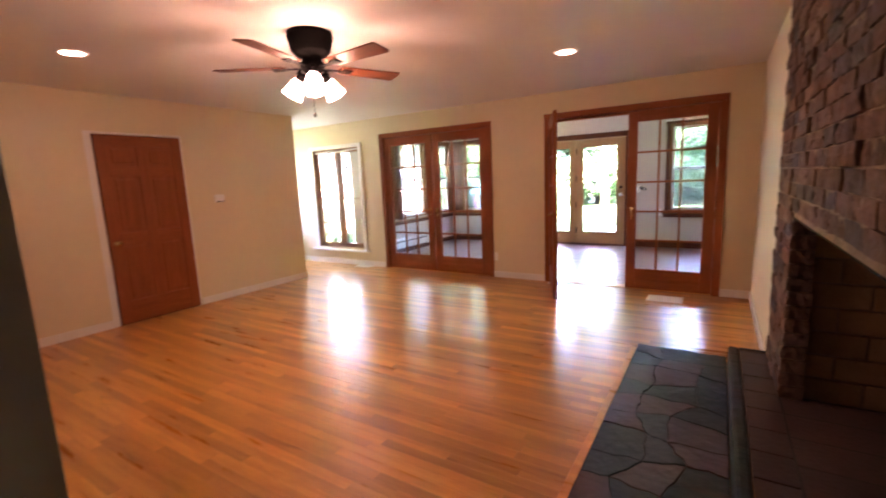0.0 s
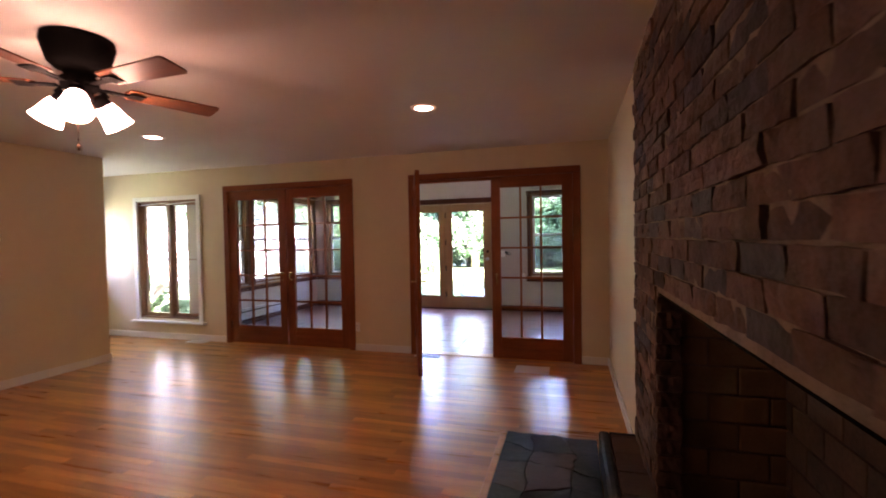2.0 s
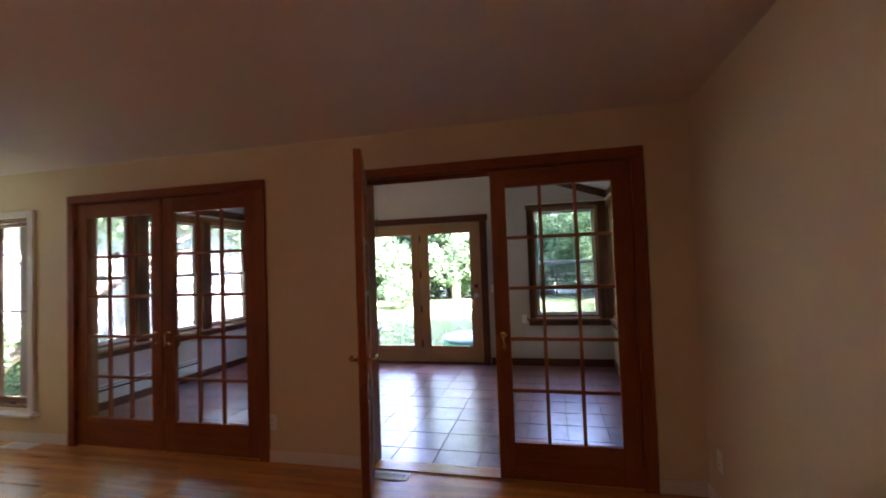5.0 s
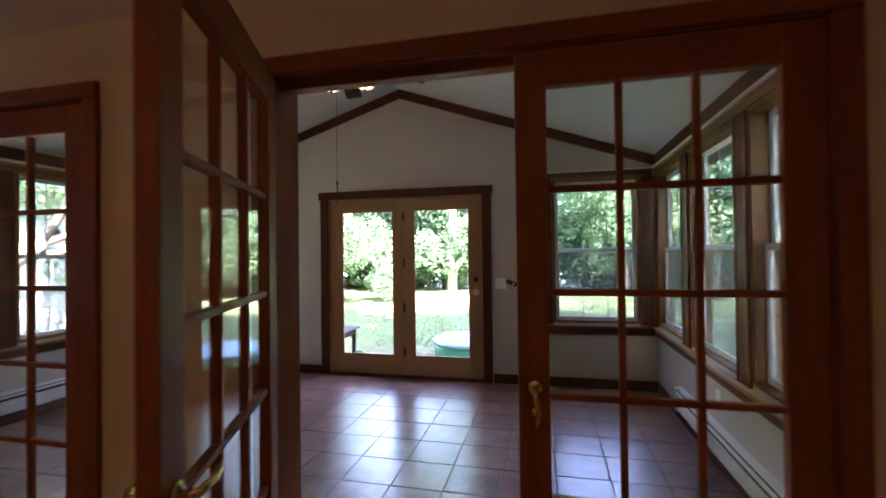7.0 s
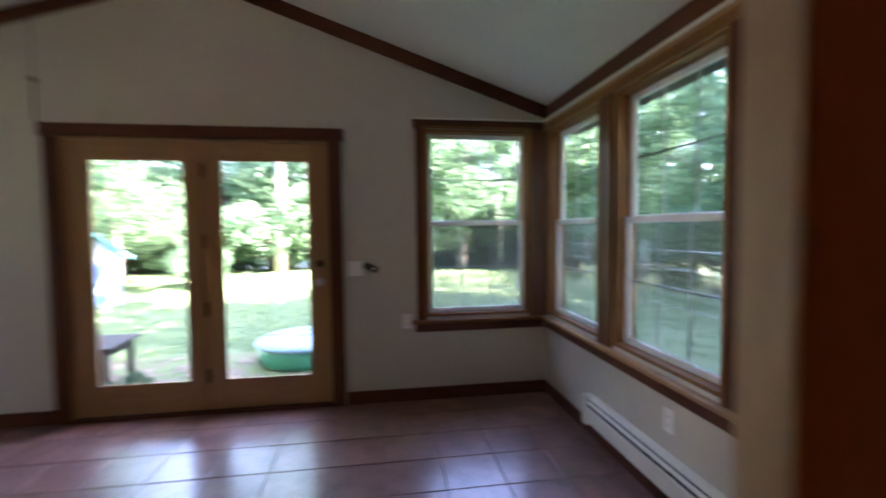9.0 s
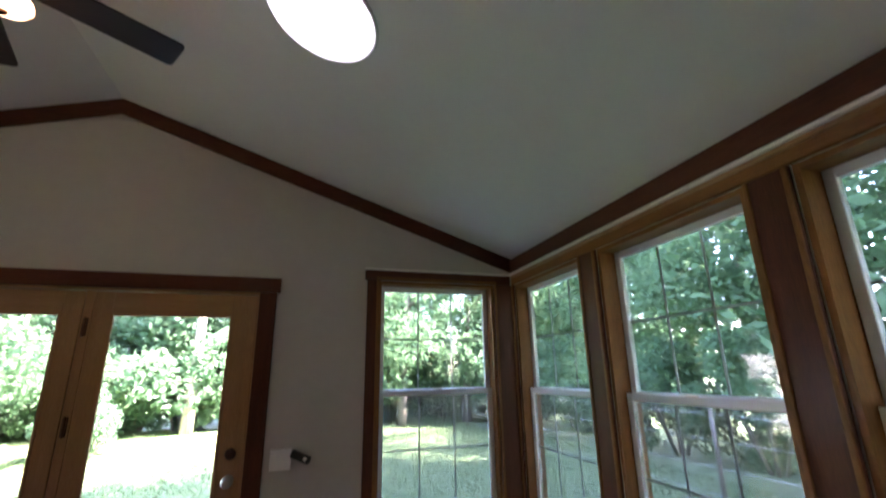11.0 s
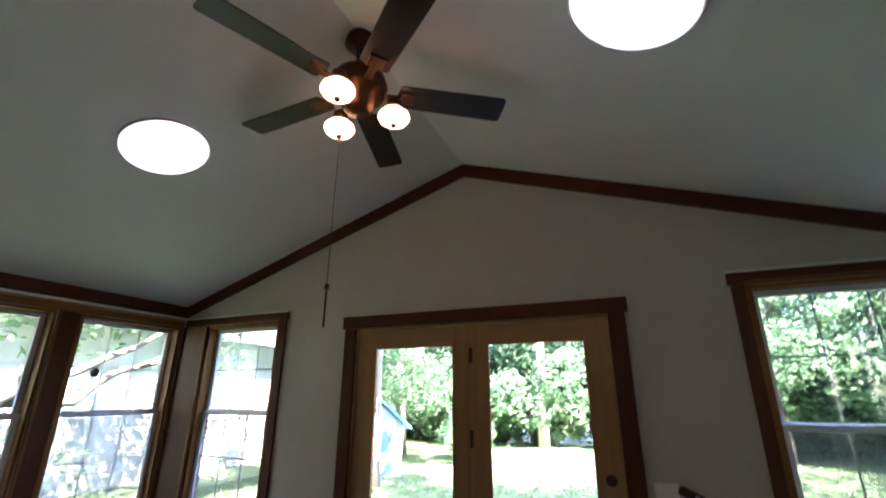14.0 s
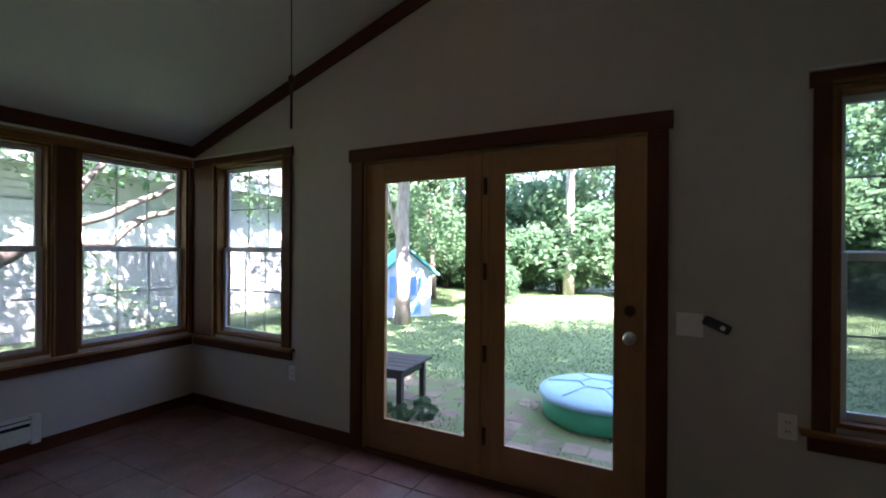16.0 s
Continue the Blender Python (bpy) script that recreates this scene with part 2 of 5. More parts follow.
BLADE = leaf_mat("grass_blades", (0.10, 0.18, 0.075), (0.20, 0.29, 0.14))
LEAF = leaf_mat("green_leaves", (0.082, 0.165, 0.085), (0.165, 0.265, 0.15))
LEAF2 = leaf_mat("dark_green_leaves", (0.062, 0.14, 0.076), (0.155, 0.255, 0.15))
BARK = surf("grey_bark", (0.11, 0.09, 0.075), (0.21, 0.18, 0.15), 9, 0.9, 0.9, 30, (1, 1, 0.25))
PALE_BARK = surf("pale_bark", (0.16, 0.13, 0.11), (0.46, 0.40, 0.35), 12, 0.85, 0.7, 30, (1, 1, 0.3))
SIDING = surf("white_lap_siding", (0.50, 0.51, 0.53), (0.58, 0.59, 0.61), 2, 0.5, 0.05, 60)
ROOF = surf("asphalt_shingle", (0.07, 0.065, 0.06), (0.13, 0.12, 0.11), 5, 0.9, 0.6, 60)
PAVER = surf("mossy_brick_paver", (0.16, 0.115, 0.08), (0.25, 0.19, 0.135), 6, 0.9, 0.7, 40, vary=0.25)
TERRACE_SOIL = surf("mossy_terrace_soil", (0.15, 0.115, 0.075), (0.12, 0.19, 0.06), 3.4, 0.95, 0.9, 40)
TURQUOISE = surf("turquoise_plastic", (0.08, 0.42, 0.48), (0.14, 0.50, 0.55), 3, 0.45, 0.03, 60)
BLUE_PLAY = surf("blue_plastic", (0.10, 0.28, 0.64), (0.16, 0.35, 0.70), 3, 0.45, 0.03, 60)
PALE_PLAY = surf("pale_plastic", (0.42, 0.47, 0.55), (0.50, 0.55, 0.62), 3, 0.45, 0.03, 60)
PINK_PLAY = surf("pink_plastic", (0.62, 0.10, 0.22), (0.70, 0.15, 0.28), 3, 0.45, 0.03, 60)
POOL_GREEN = surf("green_plastic", (0.03, 0.36, 0.22), (0.05, 0.44, 0.28), 3, 0.4, 0.03, 60)
POOL_LID = surf("pale_blue_plastic_lid", (0.25, 0.45, 0.56), (0.33, 0.53, 0.63), 3, 0.4, 0.03, 60)
GREY_WOOD = wood("weathered_dark_timber", (0.035, 0.03, 0.027), (0.08, 0.07, 0.06), "x", 0.8, 0.0)

# ---- building helpers ----


def part(name, bm, material, parent, label=""):
    me = bpy.data.meshes.new(name)
    bm.to_mesh(me)
    bm.free()
    me.materials.append(material)
    ob = new(name, me)
    if parent is not None:
        ob.parent = parent
    if label:
        tagged(ob, label)
    return ob


def thing(name, m, label, category, group="", kind=""):
    ob = new(name)
    ob.empty_display_size = 0.1
    ob.matrix_basis = m
    return tagged(ob, label, category, group, kind)


def structure(name, bm, material, label, category="", kind="structure"):
    return tagged(part(name, bm, material, None), label, category or name.split("_")[0], "", kind)


def box(bm, x0, x1, y0, y1, z0, z1, bevel=0.0):
    v = [bm.verts.new(c) for c in ((x0, y0, z0), (x1, y0, z0), (x1, y1, z0), (x0, y1, z0),
                                   (x0, y0, z1), (x1, y0, z1), (x1, y1, z1), (x0, y1, z1))]
    f = [bm.faces.new([v[i] for i in q]) for q in ((3, 2, 1, 0), (4, 5, 6, 7), (0, 1, 5, 4), (1, 2, 6, 5), (2, 3, 7, 6), (3, 0, 4, 7))]
    if bevel:
        es = {e for a in f for e in a.edges}
        bmesh.ops.bevel(bm, geom=list(es), offset=bevel, segments=2, affect="EDGES", profile=0.5)
    return bm


def one_box(x0, x1, y0, y1, z0, z1, bevel=0.0):
    return box(bmesh.new(), x0, x1, y0, y1, z0, z1, bevel)


def lathe(bm, rows, seg=24, at=(0, 0, 0), m=None):
    """Turns the profile rows of (radius, height) about z."""
    rings = []
    for r, z in rows:
        ring = []
        for k in range(seg):
            a = 2 * math.pi * k / seg
            p = Vector((max(r, 1e-4) * math.cos(a), max(r, 1e-4) * math.sin(a), z))
            p = (m @ p if m else p) + Vector(at)
            ring.append(bm.verts.new(p))
        rings.append(ring)
    for a, b in zip(rings, rings[1:]):
        for k in range(seg):
            f = bm.faces.new((a[k], a[(k + 1) % seg], b[(k + 1) % seg], b[k]))
            f.smooth = True
    bm.faces.new(rings[0][::-1])
    bm.faces.new(rings[-1])
    return bm


def tube(bm, pts, radii, seg=8):
    """A round bar along points, with its radius at each."""
    rings = []
    pts = [Vector(p) for p in pts]
    for i, p in enumerate(pts):
        d = (pts[min(i + 1, len(pts) - 1)] - pts[max(i - 1, 0)]).normalized()
        u = d.orthogonal().normalized() if i == 0 else (u - d * u.dot(d)).normalized()
        w = d.cross(u)
        r = radii[i] if hasattr(radii, "__len__") else radii
        rings.append([bm.verts.new(p + (u * math.cos(2 * math.pi * k / seg) + w * math.sin(2 * math.pi * k / seg)) * r) for k in range(seg)])
    for a, b in zip(rings, rings[1:]):
        for k in range(seg):
            f = bm.faces.new((a[k], a[(k + 1) % seg], b[(k + 1) % seg], b[k]))
            f.smooth = True
    bm.faces.new(rings[0][::-1])
    bm.faces.new(rings[-1])
    return bm


def wall_bm(axis, u0, u1, v0, v1, z0, z1, holes=()):
    """A thick wall along axis from u0 to u1, between v0 and v1 across, with holes (a, b, low, high) through it."""
    bm = bmesh.new()
    us = sorted({u0, u1, *[q for h in holes for q in h[:2]]})
    zs = sorted({z0, z1, *[max(z0, min(z1, q)) for h in holes for q in h[2:]]})
    grid = {}

    def at(i, k, side):
        if (i, k, side) not in grid:
            v = (v0, v1)[side]
            grid[i, k, side] = bm.verts.new((us[i], v, zs[k]) if axis == "x" else (v, us[i], zs[k]))
        return grid[i, k, side]

    def solid(i, k):
        if not (0 <= i < len(us) - 1 and 0 <= k < len(zs) - 1):
            return False
        u, z = (us[i] + us[i + 1]) / 2, (zs[k] + zs[k + 1]) / 2
        return not any(h[0] < u < h[1] and h[2] < z < h[3] for h in holes)

    for i in range(len(us) - 1):
        for k in range(len(zs) - 1):
            if not solid(i, k):
                continue
            bm.faces.new((at(i, k, 0), at(i + 1, k, 0), at(i + 1, k + 1, 0), at(i, k + 1, 0)))
            bm.faces.new((at(i, k + 1, 1), at(i + 1, k + 1, 1), at(i + 1, k, 1), at(i, k, 1)))
            for di, dk, p, q in ((-1, 0, (i, k + 1), (i, k)), (1, 0, (i + 1, k), (i + 1, k + 1)), (0, -1, (i, k), (i + 1, k)), (0, 1, (i + 1, k + 1), (i, k + 1))):
                if not solid(i + di, k + dk):
                    bm.faces.new((at(*p, 0), at(*p, 1), at(*q, 1), at(*q, 0)))
    bmesh.ops.recalc_face_normals(bm, faces=bm.faces)
    return bm


# ---- the plan ----
CZ = 2.37                                    # ceiling of the living room
XR, XL = 1.135, -4.46                        # its side walls
WALL_END = -1.07                             # where the left wall stops and the bay begins
XBAY = -6.07                                 # the bay's far side
YS = -5.24                                   # wall with the opening behind
T = 0.14                                     # thickness of the wall between the rooms
SE, SW, SN = 1.06, -4.40, 3.22               # inner faces of the sunroom
EAVE, RIDGE, RX = 2.33, 3.24, -1.585         # its ceiling
UNITS = ((0.35, 1.19), (1.35, 2.19), (2.35, 3.17))  # side windows, along y
WZ0, WZ1 = 0.66, 2.13


def ceiling_z(x):
    return RIDGE - (RIDGE - EAVE) * (abs(x - RX) / (SE - RX if x > RX else RX - SW))


# living room shell
structure("wall_north", wall_bm("x", XBAY - 0.15, 1.3, 0, T, -0.05, CZ,
          ((-5.28, -4.21, 0.29, 1.97), (-3.70, -1.86, -0.05, 2.055), (-1.03, 0.81, -0.05, 2.055))), CREAM,
          "cream painted wall with two glazed door openings", "wall")
structure("wall_east", wall_bm("y", -8.2, 0, XR, XR + 0.15, -0.05, CZ, ((-4.56, -2.70, -0.05, 1.13),)), CREAM, "cream painted wall beside the fireplace", "wall")
structure("wall_west", wall_bm("y", -8.2, WALL_END, XL - 0.12, XL, -0.05, CZ, ((-3.58, -2.69, -0.05, 1.985),)), CREAM,
          "cream painted wall with a wooden door", "wall")
structure("wall_bay_return", wall_bm("x", XBAY, XL - 0.12, WALL_END - 0.12, WALL_END, -0.05, CZ), CREAM, "cream painted wall of the bay", "wall")
structure("wall_bay_west", wall_bm("y", WALL_END - 0.12, 0, XBAY - 0.15, XBAY, -0.05, CZ, ((-0.96, -0.17, 0.85, 1.97),)), CREAM,
          "cream painted bay wall with a window", "wall")
structure("wall_south", wall_bm("x", XL, -0.10, YS - 0.14, YS, -0.05, CZ), BLUE_WALL, "blue-grey painted partition with a wide opening", "wall")
structure("wall_south_back", wall_bm("x", XL - 0.12, XR + 0.15, -8.35, -8.2, -0.05, CZ), BLUE_WALL, "blue-grey painted wall", "wall")
structure("ceiling", one_box(XBAY - 0.15, XR + 0.15, -8.35, T, CZ, CZ + 0.12), CEIL, "white painted flat plaster ceiling", "ceiling")
structure("room_behind_door", wall_bm("x", XL - 1.6, XL - 0.12, -4.3, -4.2, -0.05, CZ), WHITE_WALL, "white painted wall of the next room", "wall")
structure("wall_closet", wall_bm("y", -4.2, WALL_END - 0.12, XL - 1.6, XL - 1.5, -0.05, CZ), WHITE_WALL, "white painted wall of the next room", "wall")

# sunroom shell


def gable(bm, y0, y1):
    """The triangle of wall above the eaves."""
    tri = ((SW - 0.14, EAVE), (SE + 0.14, EAVE), (RX, RIDGE + 0.02))
    a = [bm.verts.new((x, y0, z)) for x, z in tri]
    b = [bm.verts.new((x, y1, z)) for x, z in tri]
    bm.faces.new(a)
    bm.faces.new(b[::-1])
    for k in range(3):
        bm.faces.new((a[(k + 1) % 3], a[k], b[k], b[(k + 1) % 3]))
    return bm


structure("wall_sunroom_north", gable(wall_bm("x", SW - 0.14, SE + 0.14, SN, SN + 0.15, -0.3, EAVE,
          ((-4.09, -3.25, WZ0, WZ1), (-2.49, -0.64, -0.02, 2.03), (0.07, 0.91, WZ0, WZ1))), SN, SN + 0.15), WHITE_WALL,
          "white painted gable wall with glazed garden doors", "wall")
structure("wall_sunroom_south", gable(wall_bm("x", SW - 0.14, SE + 0.14, T, T + 0.02, -0.05, EAVE,
          ((-3.70, -1.86, -0.05, 2.055), (-1.03, 0.81, -0.05, 2.055))), T, T + 0.02), WHITE_WALL, "white painted gable wall between the rooms", "wall")
for nm, a in (("wall_sunroom_east", SE), ("wall_sunroom_west", SW - 0.14)):
    structure(nm, wall_bm("y", T + 0.02, SN, a, a + 0.14, -0.3, EAVE, [(u, v, WZ0, WZ1) for u, v in UNITS]), WHITE_WALL,
              "white painted wall under a row of windows", "wall")


def slope(x0, x1, y0, y1, lift, thick):
    bm = bmesh.new()
    box(bm, x0, x1, y0, y1, 0, thick)
    for v in bm.verts:
        s = (RIDGE - EAVE) / ((SE - RX) if x0 >= RX - 1e-6 else (RX - SW))
        v.co.z += RIDGE - s * abs(v.co.x - RX) + lift
    return bm


bm = slope(RX, SE + 0.02, T + 0.02, SN, 0, 0.06)
bm2 = slope(SW - 0.02, RX, T + 0.02, SN, 0, 0.06)
me_tmp = bpy.data.meshes.new("tmp")
bm2.to_mesh(me_tmp)
bm2.free()
bm.from_mesh(me_tmp)
bpy.data.meshes.remove(me_tmp)
structure("ceiling_sunroom", bm, CEIL2, "white painted vaulted ceiling", "ceiling")
roof = thing("roof", pose(0, 0, 0), "grey shingled gable roof over the sunroom", "roof", kind="structure")
part("slope", slope(RX, SE + 0.55, T + 0.025, SN + 0.6, 0.09, 0.1), ROOF, roof)
part("slope", slope(SW - 0.55, RX, T + 0.025, SN + 0.6, 0.09, 0.1), ROOF, roof)
structure("roof_living_room", one_box(XBAY - 0.5, XR + 0.5, -8.8, T - 0.32, CZ + 0.13, CZ + 0.3), ROOF, "grey shingled roof over the living room", "roof")

# ---- trim ----
bm = bmesh.new()
for x0, x1 in ((XBAY, -3.78), (-1.835, -1.07), (0.855, XR)):
    box(bm, x0, x1, -0.014, 0, 0, 0.085, 0.004)
structure("baseboard_north", bm, WHITE_TRIM, "white painted baseboard along the floor", "baseboard")
bm = bmesh.new()
box(bm, XR - 0.014, XR, -2.08, -0.014, 0, 0.085, 0.004)
structure("baseboard_east", bm, WHITE_TRIM, "white painted baseboard along the floor", "baseboard")
bm = bmesh.new()
box(bm, XL, XL + 0.014, YS, -3.60, 0, 0.085, 0.004)
box(bm, XL, XL + 0.014, -2.67, WALL_END, 0, 0.085, 0.004)
box(bm, XL - 0.12, XL + 0.014, WALL_END, WALL_END + 0.014, 0, 0.085, 0.004)
structure("baseboard_west", bm, WHITE_TRIM, "white painted baseboard along the floor", "baseboard")
bm = bmesh.new()
box(bm, XBAY, XBAY + 0.014, WALL_END, -0.014, 0, 0.085, 0.004)
structure("baseboard_bay", bm, WHITE_TRIM, "white painted baseboard in the bay", "baseboard")
bm = bmesh.new()
box(bm, SW, -2.575, SN - 0.014, SN, 0, 0.10, 0.003)
box(bm, -0.555, SE, SN - 0.014, SN, 0, 0.10, 0.003)
structure("baseboard_sunroom_north", bm, DARK_X, "dark stained wooden baseboard", "baseboard")
for nm, a, b in (("baseboard_sunroom_east", SE - 0.014, SE), ("baseboard_sunroom_west", SW, SW + 0.014)):
    structure(nm, one_box(a, b, T + 0.02, SN - 0.014, 0, 0.09, 0.003), DARK_Y, "dark stained wooden baseboard", "baseboard")

# dark boards that follow the vaulted ceiling
for nm, y0, y1 in (("trim_rake_north", SN - 0.022, SN), ("trim_rake_south", T + 0.02, T + 0.042)):
    bm = bmesh.new()
    for xa, xb in ((SW, RX), (RX, SE)):
        za, zb = ceiling_z(xa + 1e-4), ceiling_z(xb - 1e-4)
        a = [bm.verts.new(c) for c in ((xa, y0, za - 0.105), (xb, y0, zb - 0.105), (xb, y0, zb - 0.004), (xa, y0, za - 0.004))]
        b = [bm.verts.new((v.co.x, y1, v.co.z)) for v in a]
        bm.faces.new(a)
        bm.faces.new(b[::-1])
        for k in range(4):
            bm.faces.new((a[(k + 1) % 4], a[k], b[k], b[(k + 1) % 4]))
    structure(nm, bm, DARK_X, "dark stained board under the sloping ceiling", "trim")
for nm, a, b in (("trim_eave_east", SE - 0.022, SE), ("trim_eave_west", SW, SW + 0.022)):
    structure(nm, one_box(a, b, T + 0.045, SN - 0.025, WZ1 + 0.095, EAVE - 0.008, 0.003), DARK_Y, "dark stained board along the eaves", "trim")

# ---- glazed doors ----


def french_leaf(m, label, w=0.874, handle_side=1, droop=False, bare_edge=False):
    """A glazed door leaf with fifteen panes; its hinge edge stands at the origin and it reaches along x."""
    h = 2.04
    d = thing("french_door_leaf", m, label, "door", "glazed doors between the rooms")
    st, sm, top, bot = 0.109, 0.100, 0.12, 0.235
    y0, y1 = -0.021, 0.021
    part("stile", one_box(0, st, y0, y1, 0.012, h, 0.004), RED_Z, d)
    part("stile", one_box(w - sm, w, y0, y1, 0.012, h, 0.004), RED_Z, d)
    part("rail", one_box(st, w - sm, y0 + 0.001, y1 - 0.001, h - top, h, 0.002), RED_X, d)
    part("rail", one_box(st, w - sm, y0 + 0.001, y1 - 0.001, 0.012, 0.012 + bot, 0.002), RED_X, d)
    gx0, gx1, gz0, gz1 = st, w - sm, 0.012 + bot, h - top
    pw, ph = (gx1 - gx0) / 3, (gz1 - gz0) / 5
    for k in (1, 2):
        part("muntin", one_box(gx0 + pw * k - 0.011, gx0 + pw * k + 0.011, y0 + 0.007, y1 - 0.007, gz0, gz1, 0.004), RED_Z, d)
    for k in range(1, 5):
        part("muntin", one_box(gx0, gx1, y0 + 0.008, y1 - 0.008, gz0 + ph * k - 0.011, gz0 + ph * k + 0.011, 0.004), RED_X, d)
    for i in range(3):
        for k in range(5):
            p = part("pane", one_box(gx0 + pw * i + 0.006, gx0 + pw * (i + 1) - 0.006, -0.002, 0.002, gz0 + ph * k + 0.006, gz0 + ph * (k + 1) - 0.006), GLASS, d)
            p.visible_shadow = False
    if bare_edge:
        part("lock_edge", one_box(w, w + 0.002, y0 + 0.003, y1 - 0.003, 0.014, h - 0.002), EDGE_Z, d, "pale bare wooden edge")
    hx = w - 0.052 if handle_side > 0 else 0.052
    for s in (-1, 1):
        bm = bmesh.new()
        turn = Matrix.Rotation(radians(90), 4, "X")
        lathe(bm, ((0.0, 0), (0.024, 0), (0.026, 0.004), (0.02, 0.009), (0.0, 0.01)), 20, (hx, s * 0.022, 0.945), turn if s < 0 else Matrix.Rotation(radians(-90), 4, "X"))
        plate = part("handle", bm, BRASS, d, "polished brass lever handle")
        bm = bmesh.new()
        dr = -1 if handle_side > 0 else 1
        end = ((0.006, -0.025), (0.014, -0.07), (0.004, -0.115)) if droop else ((0.02, 0.002), (0.06, -0.007), (0.105, 0.0))
        tube(bm, [(hx, s * 0.028, 0.945), (hx, s * 0.062, 0.945)] + [(hx + dr * u, s * 0.067, 0.945 + v) for u, v in end],
             (0.009, 0.009, 0.010, 0.009, 0.007), 10)
        part("lever", bm, BRASS, plate)
        bm = bmesh.new()
        lathe(bm, ((0.0, 0), (0.015, 0), (0.015, 0.005), (0.0, 0.006)), 14, (hx, s * 0.022, 0.865), turn if s < 0 else Matrix.Rotation(radians(-90), 4, "X"))
        part("escutcheon", bm, BRASS, plate)
    for z in (0.25, 1.02, 1.80):
        bm = bmesh.new()
        tube(bm, ((-0.004, -0.025, z - 0.045), (-0.004, -0.025, z + 0.045)), 0.007, 8)
        part("hinge", bm, BRONZE, d)
    return d


def door_frame(name, xc, label):
    """Jambs, head and casing of a pair of leaves."""
    f = thing(name, pose(xc, 0, 0), label, "door frame", kind="structure")
    for s in (-1, 1):
        part("jamb", one_box(*sorted((s * 0.888, s * 0.918)), -0.004, T + 0.024, 0, 2.05), RED_Z, f)
        part("casing", one_box(*sorted((s * 0.893, s * 0.968)), -0.024, -0.003, 0, 2.05, 0.005), RED_Z, f)
        part("casing", one_box(*sorted((s * 0.893, s * 0.968)), T + 0.023, T + 0.044, 0, 2.05, 0.005), RED_Z, f)
    part("head", one_box(-0.918, 0.918, -0.004, T + 0.024, 2.045, 2.056), RED_X, f)
    part("casing", one_box(-0.968, 0.968, -0.026, -0.003, 2.051, 2.118, 0.005), RED_X, f)
    part("casing", one_box(-0.968, 0.968, T + 0.023, T + 0.046, 2.051, 2.118, 0.005), RED_X, f)
    part("stop", one_box(-0.887, 0.887, 0.04, 0.055, 2.015, 2.045), RED_X, f)
    part("threshold", one_box(-0.888, 0.888, 0.0, T, 0.002, 0.011, 0.003), OAK, f)
    return f


D1, D2 = -2.780, -0.110
door_frame("door_1", D1, "red-stained wooden frame of the closed glazed doors")
door_frame("door_2", D2, "red-stained wooden frame of the open glazed doors")
LEAF_L = "closed red-stained wooden glazed door with fifteen panes"
french_leaf(pose(D1 - 0.886, 0.018, 0), LEAF_L)
french_leaf(pose(D1 + 0.886, 0.018, 0, 0, 0, 180), LEAF_L, droop=True)
french_leaf(pose(D2 + 0.886, 0.018, 0, 0, 0, 180), "closed red-stained glazed door beside the open leaf", droop=True, bare_edge=True)
french_leaf(pose(D2 - 0.886, -0.022, 0, 0, 0, -68.5), "open red-stained glazed door swung into the living room")

# garden doors
gd = thing("garden_doors", pose(0, SN, 0), "pair of clear pine garden doors with full glass", "door")
for a, b, g0, g1 in ((-2.455, -1.585, -2.309, -1.68), (-1.535, -0.675, -1.44, -0.811)):
    leaf = part("door_leaf", one_box(a, g0, 0.02, 0.065, 0.025, 2.005, 0.004), PINE_Z, gd)
    part("stile", one_box(g1, b, 0.02, 0.065, 0.025, 2.005, 0.004), PINE_Z, leaf)
    part("rail", one_box(g0, g1, 0.021, 0.064, 1.877, 2.005, 0.003), PINE_X, leaf)
    part("rail", one_box(g0, g1, 0.021, 0.064, 0.025, 0.239, 0.003), PINE_X, leaf)
    p = part("pane", one_box(g0, g1, 0.042, 0.047, 0.239, 1.877), GLASS, leaf)
    p.visible_shadow = False
    bm = bmesh.new()
    box(bm, g0 - 0.004, g0 + 0.012, 0.014, 0.03, 0.235, 1.88, 0.003)
    box(bm, g1 - 0.012, g1 + 0.004, 0.014, 0.03, 0.235, 1.88, 0.003)
    box(bm, g0 + 0.012, g1 - 0.012, 0.014, 0.03, 0.235, 0.251, 0.003)
    box(bm, g0 + 0.012, g1 - 0.012, 0.014, 0.03, 1.864, 1.88, 0.003)
    part("glazing_bead", bm, PINE_Z, leaf)
part("mullion", one_box(-1.583, -1.537, 0.024, 0.07, 0.02, 2.01, 0.003), PINE_Z, gd)
for z in (0.28, 0.78, 1.28, 1.80):
    bm = bmesh.new()
    box(bm, -1.572, -1.548, 0.014, 0.026, z - 0.05, z + 0.05, 0.003)
    tube(bm, ((-1.56, 0.012, z - 0.052), (-1.56, 0.012, z + 0.052)), 0.007, 8)
    part("hinge", bm, BRONZE, gd)
for z, r in ((0.962, 0.03), (1.10, 0.028)):
    bm = bmesh.new()
    prof = ((0, 0), (r, 0), (r * 1.05, 0.006), (r * 0.6, 0.014), (0.012, 0.02), (0.013, 0.035), (0.028, 0.045), (0.03, 0.058), (0.02, 0.068), (0, 0.07))
    lathe(bm, prof if z < 1 else prof[:4] + ((0.0, 0.016),), 20, (-0.742, 0.02, z), Matrix.Rotation(radians(90), 4, "X"))
    part("knob" if z < 1 else "deadbolt", bm, CHROME if z < 1 else BRONZE, gd, "satin nickel door knob" if z < 1 else "")
df = thing("door_3", pose(0, SN, 0), "dark stained wooden frame of the garden doors", "door frame", kind="structure")
